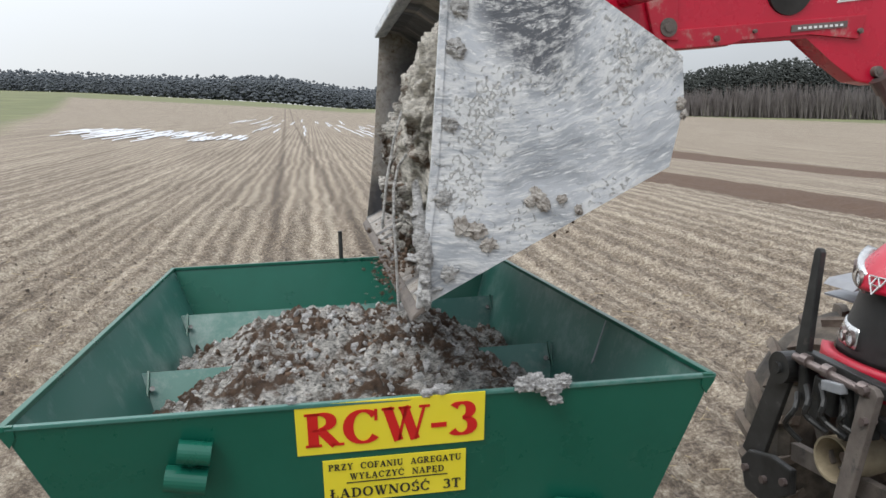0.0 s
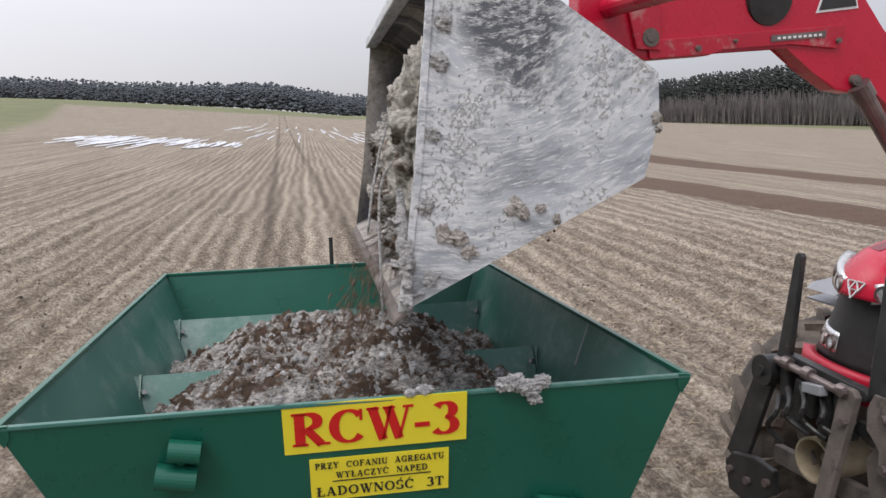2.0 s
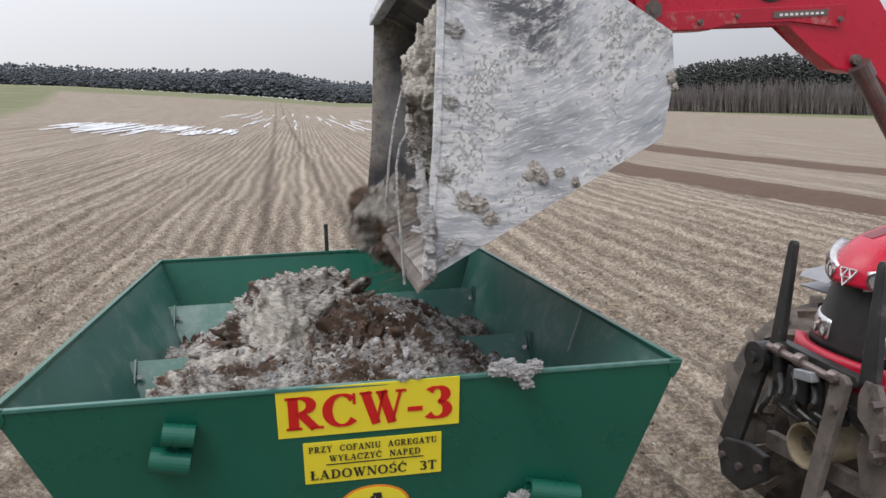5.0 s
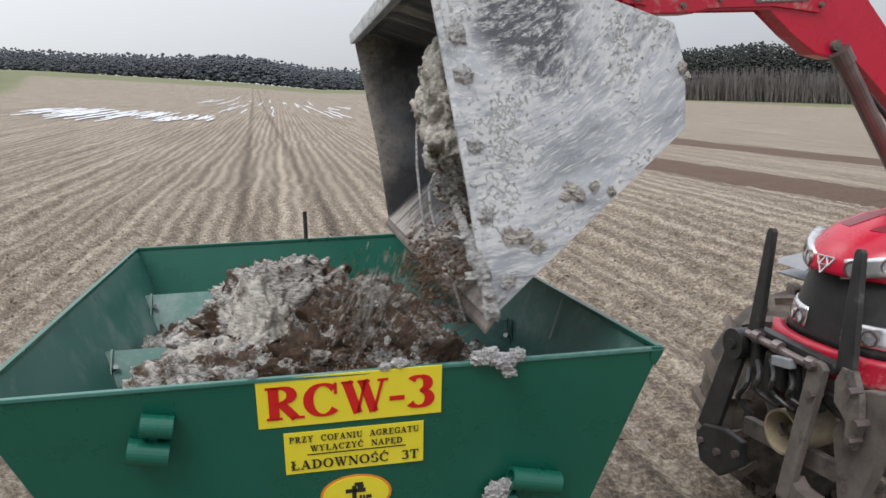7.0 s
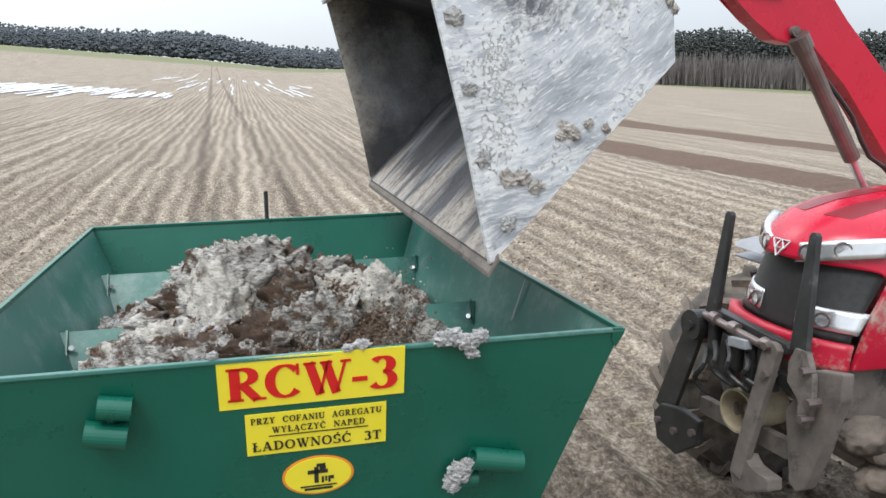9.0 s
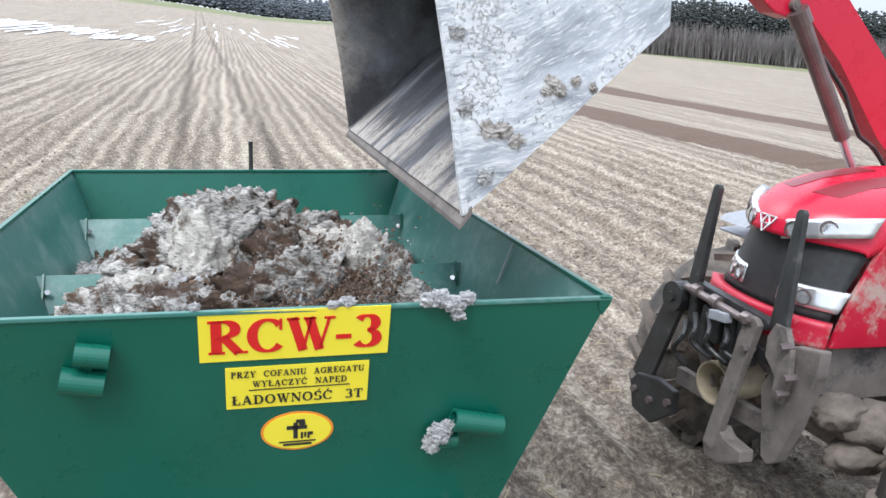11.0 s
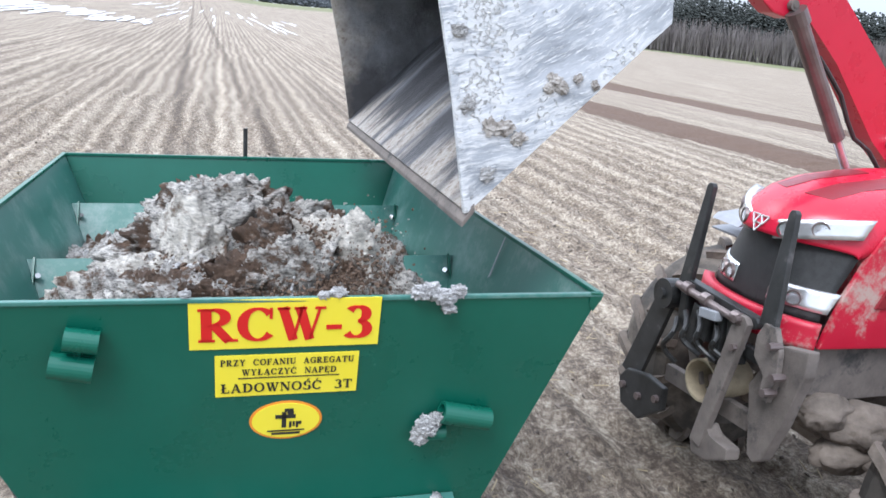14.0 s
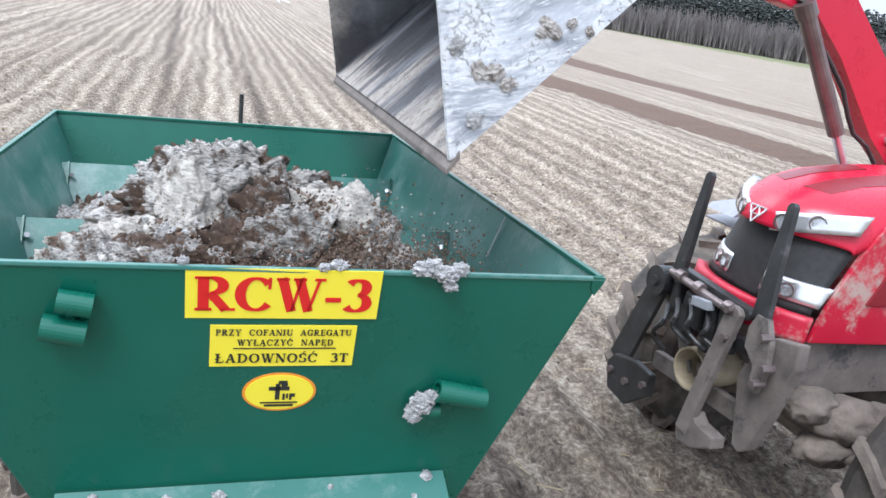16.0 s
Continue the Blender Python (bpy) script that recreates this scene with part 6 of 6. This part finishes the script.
def key_load(made):
    rng = random.Random(55)
    stops = [r[0] for r in BUCKET_ROWS]
    for ob, loc, t0, t1, rest in made:
        local = Matrix.Translation(loc) @ pose(0, 0, 0, rng.uniform(-15, 15), rng.uniform(-15, 15), rng.uniform(-20, 20))
        rows = [(t, bucket_at(t) @ local) for t in stops if t < t0 - 0.02]
        start = bucket_at(t0) @ local
        if rest[0] is None:
            # out of the bucket's dark inside to its edge, then down
            rows = [(t, bucket_at(t) @ local) for t in stops if t < t0 - 0.14]
            start = bucket_at(t0) @ Matrix.Translation((-0.36, rest[1], 0.15))
            x = max(-0.6, min(0.5, start.translation.x - (rng.uniform(0.04, 0.22) if t0 > 14 else rng.uniform(0.5, 1.0) if t0 > 11.5 else rng.uniform(0.18, 0.40))))
            y = max(0.26, start.translation.y + rng.uniform(-0.05, 0.15))
            end = Matrix.Translation((x, y, 1.56 if t0 > 4 else 1.52)) @ start.to_3x3().to_4x4() @ pose(0, 0, 0, 15, 20, 10)
            if rows:
                rows.append((t0 - 0.1, bucket_at(t0 - 0.1) @ local))
            elif t0 > 0.2:
                rows.append((0.0, bucket_at(0) @ local))
        else:
            end = pose(rest[0], rest[1], rest[2], 0, 0, rest[3])
        a, b = start.translation, end.translation
        qa, qb = start.to_quaternion(), end.to_quaternion()
        if not rows and t0 > 0.02:
            rows.append((0.0, start))
        rows = [r for r in rows if r[0] < t0 - 0.01]
        for f in (0.0, 0.25, 0.45, 0.62, 0.78, 0.9, 1.0):
            drop = f * f
            p = Vector((a.x + (b.x - a.x) * (f ** (0.85 if rest[0] is None else 1.25)), a.y + (b.y - a.y) * f, a.z + (b.z - a.z) * drop))
            rows.append((t0 + (t1 - t0) * f, Matrix.Translation(p) @ qa.slerp(qb, f).to_matrix().to_4x4()))
        rows.append((t1 + 0.07, end))
        if t1 + 0.1 < 16:
            rows.append((16.0, end))
        walk(ob, rows)


build_ground()
build_woods()
build_snow()
spreader = build_spreader()
build_heap()
build_small_lime()
tractor, tractor_m = build_tractor()
loader_arm = build_loader_arm(tractor)
bucket = build_bucket()
load = build_load()
build_clods()


def motions():
    walk(bucket, [(r[0], bucket_at(r[0])) for r in BUCKET_ROWS])
    px, py, pz = ARM_PIVOT
    walk(loader_arm, [(t, pose(px, py, pz, 0, a, 0)) for t, a in ((0.0, 0.0), (3.5, 0.0), (4.2, -0.9), (6.3, -1.5), (7.5, -1.8), (9.0, -1.8), (16.0, -1.8))])
    key_load(load)


motions()
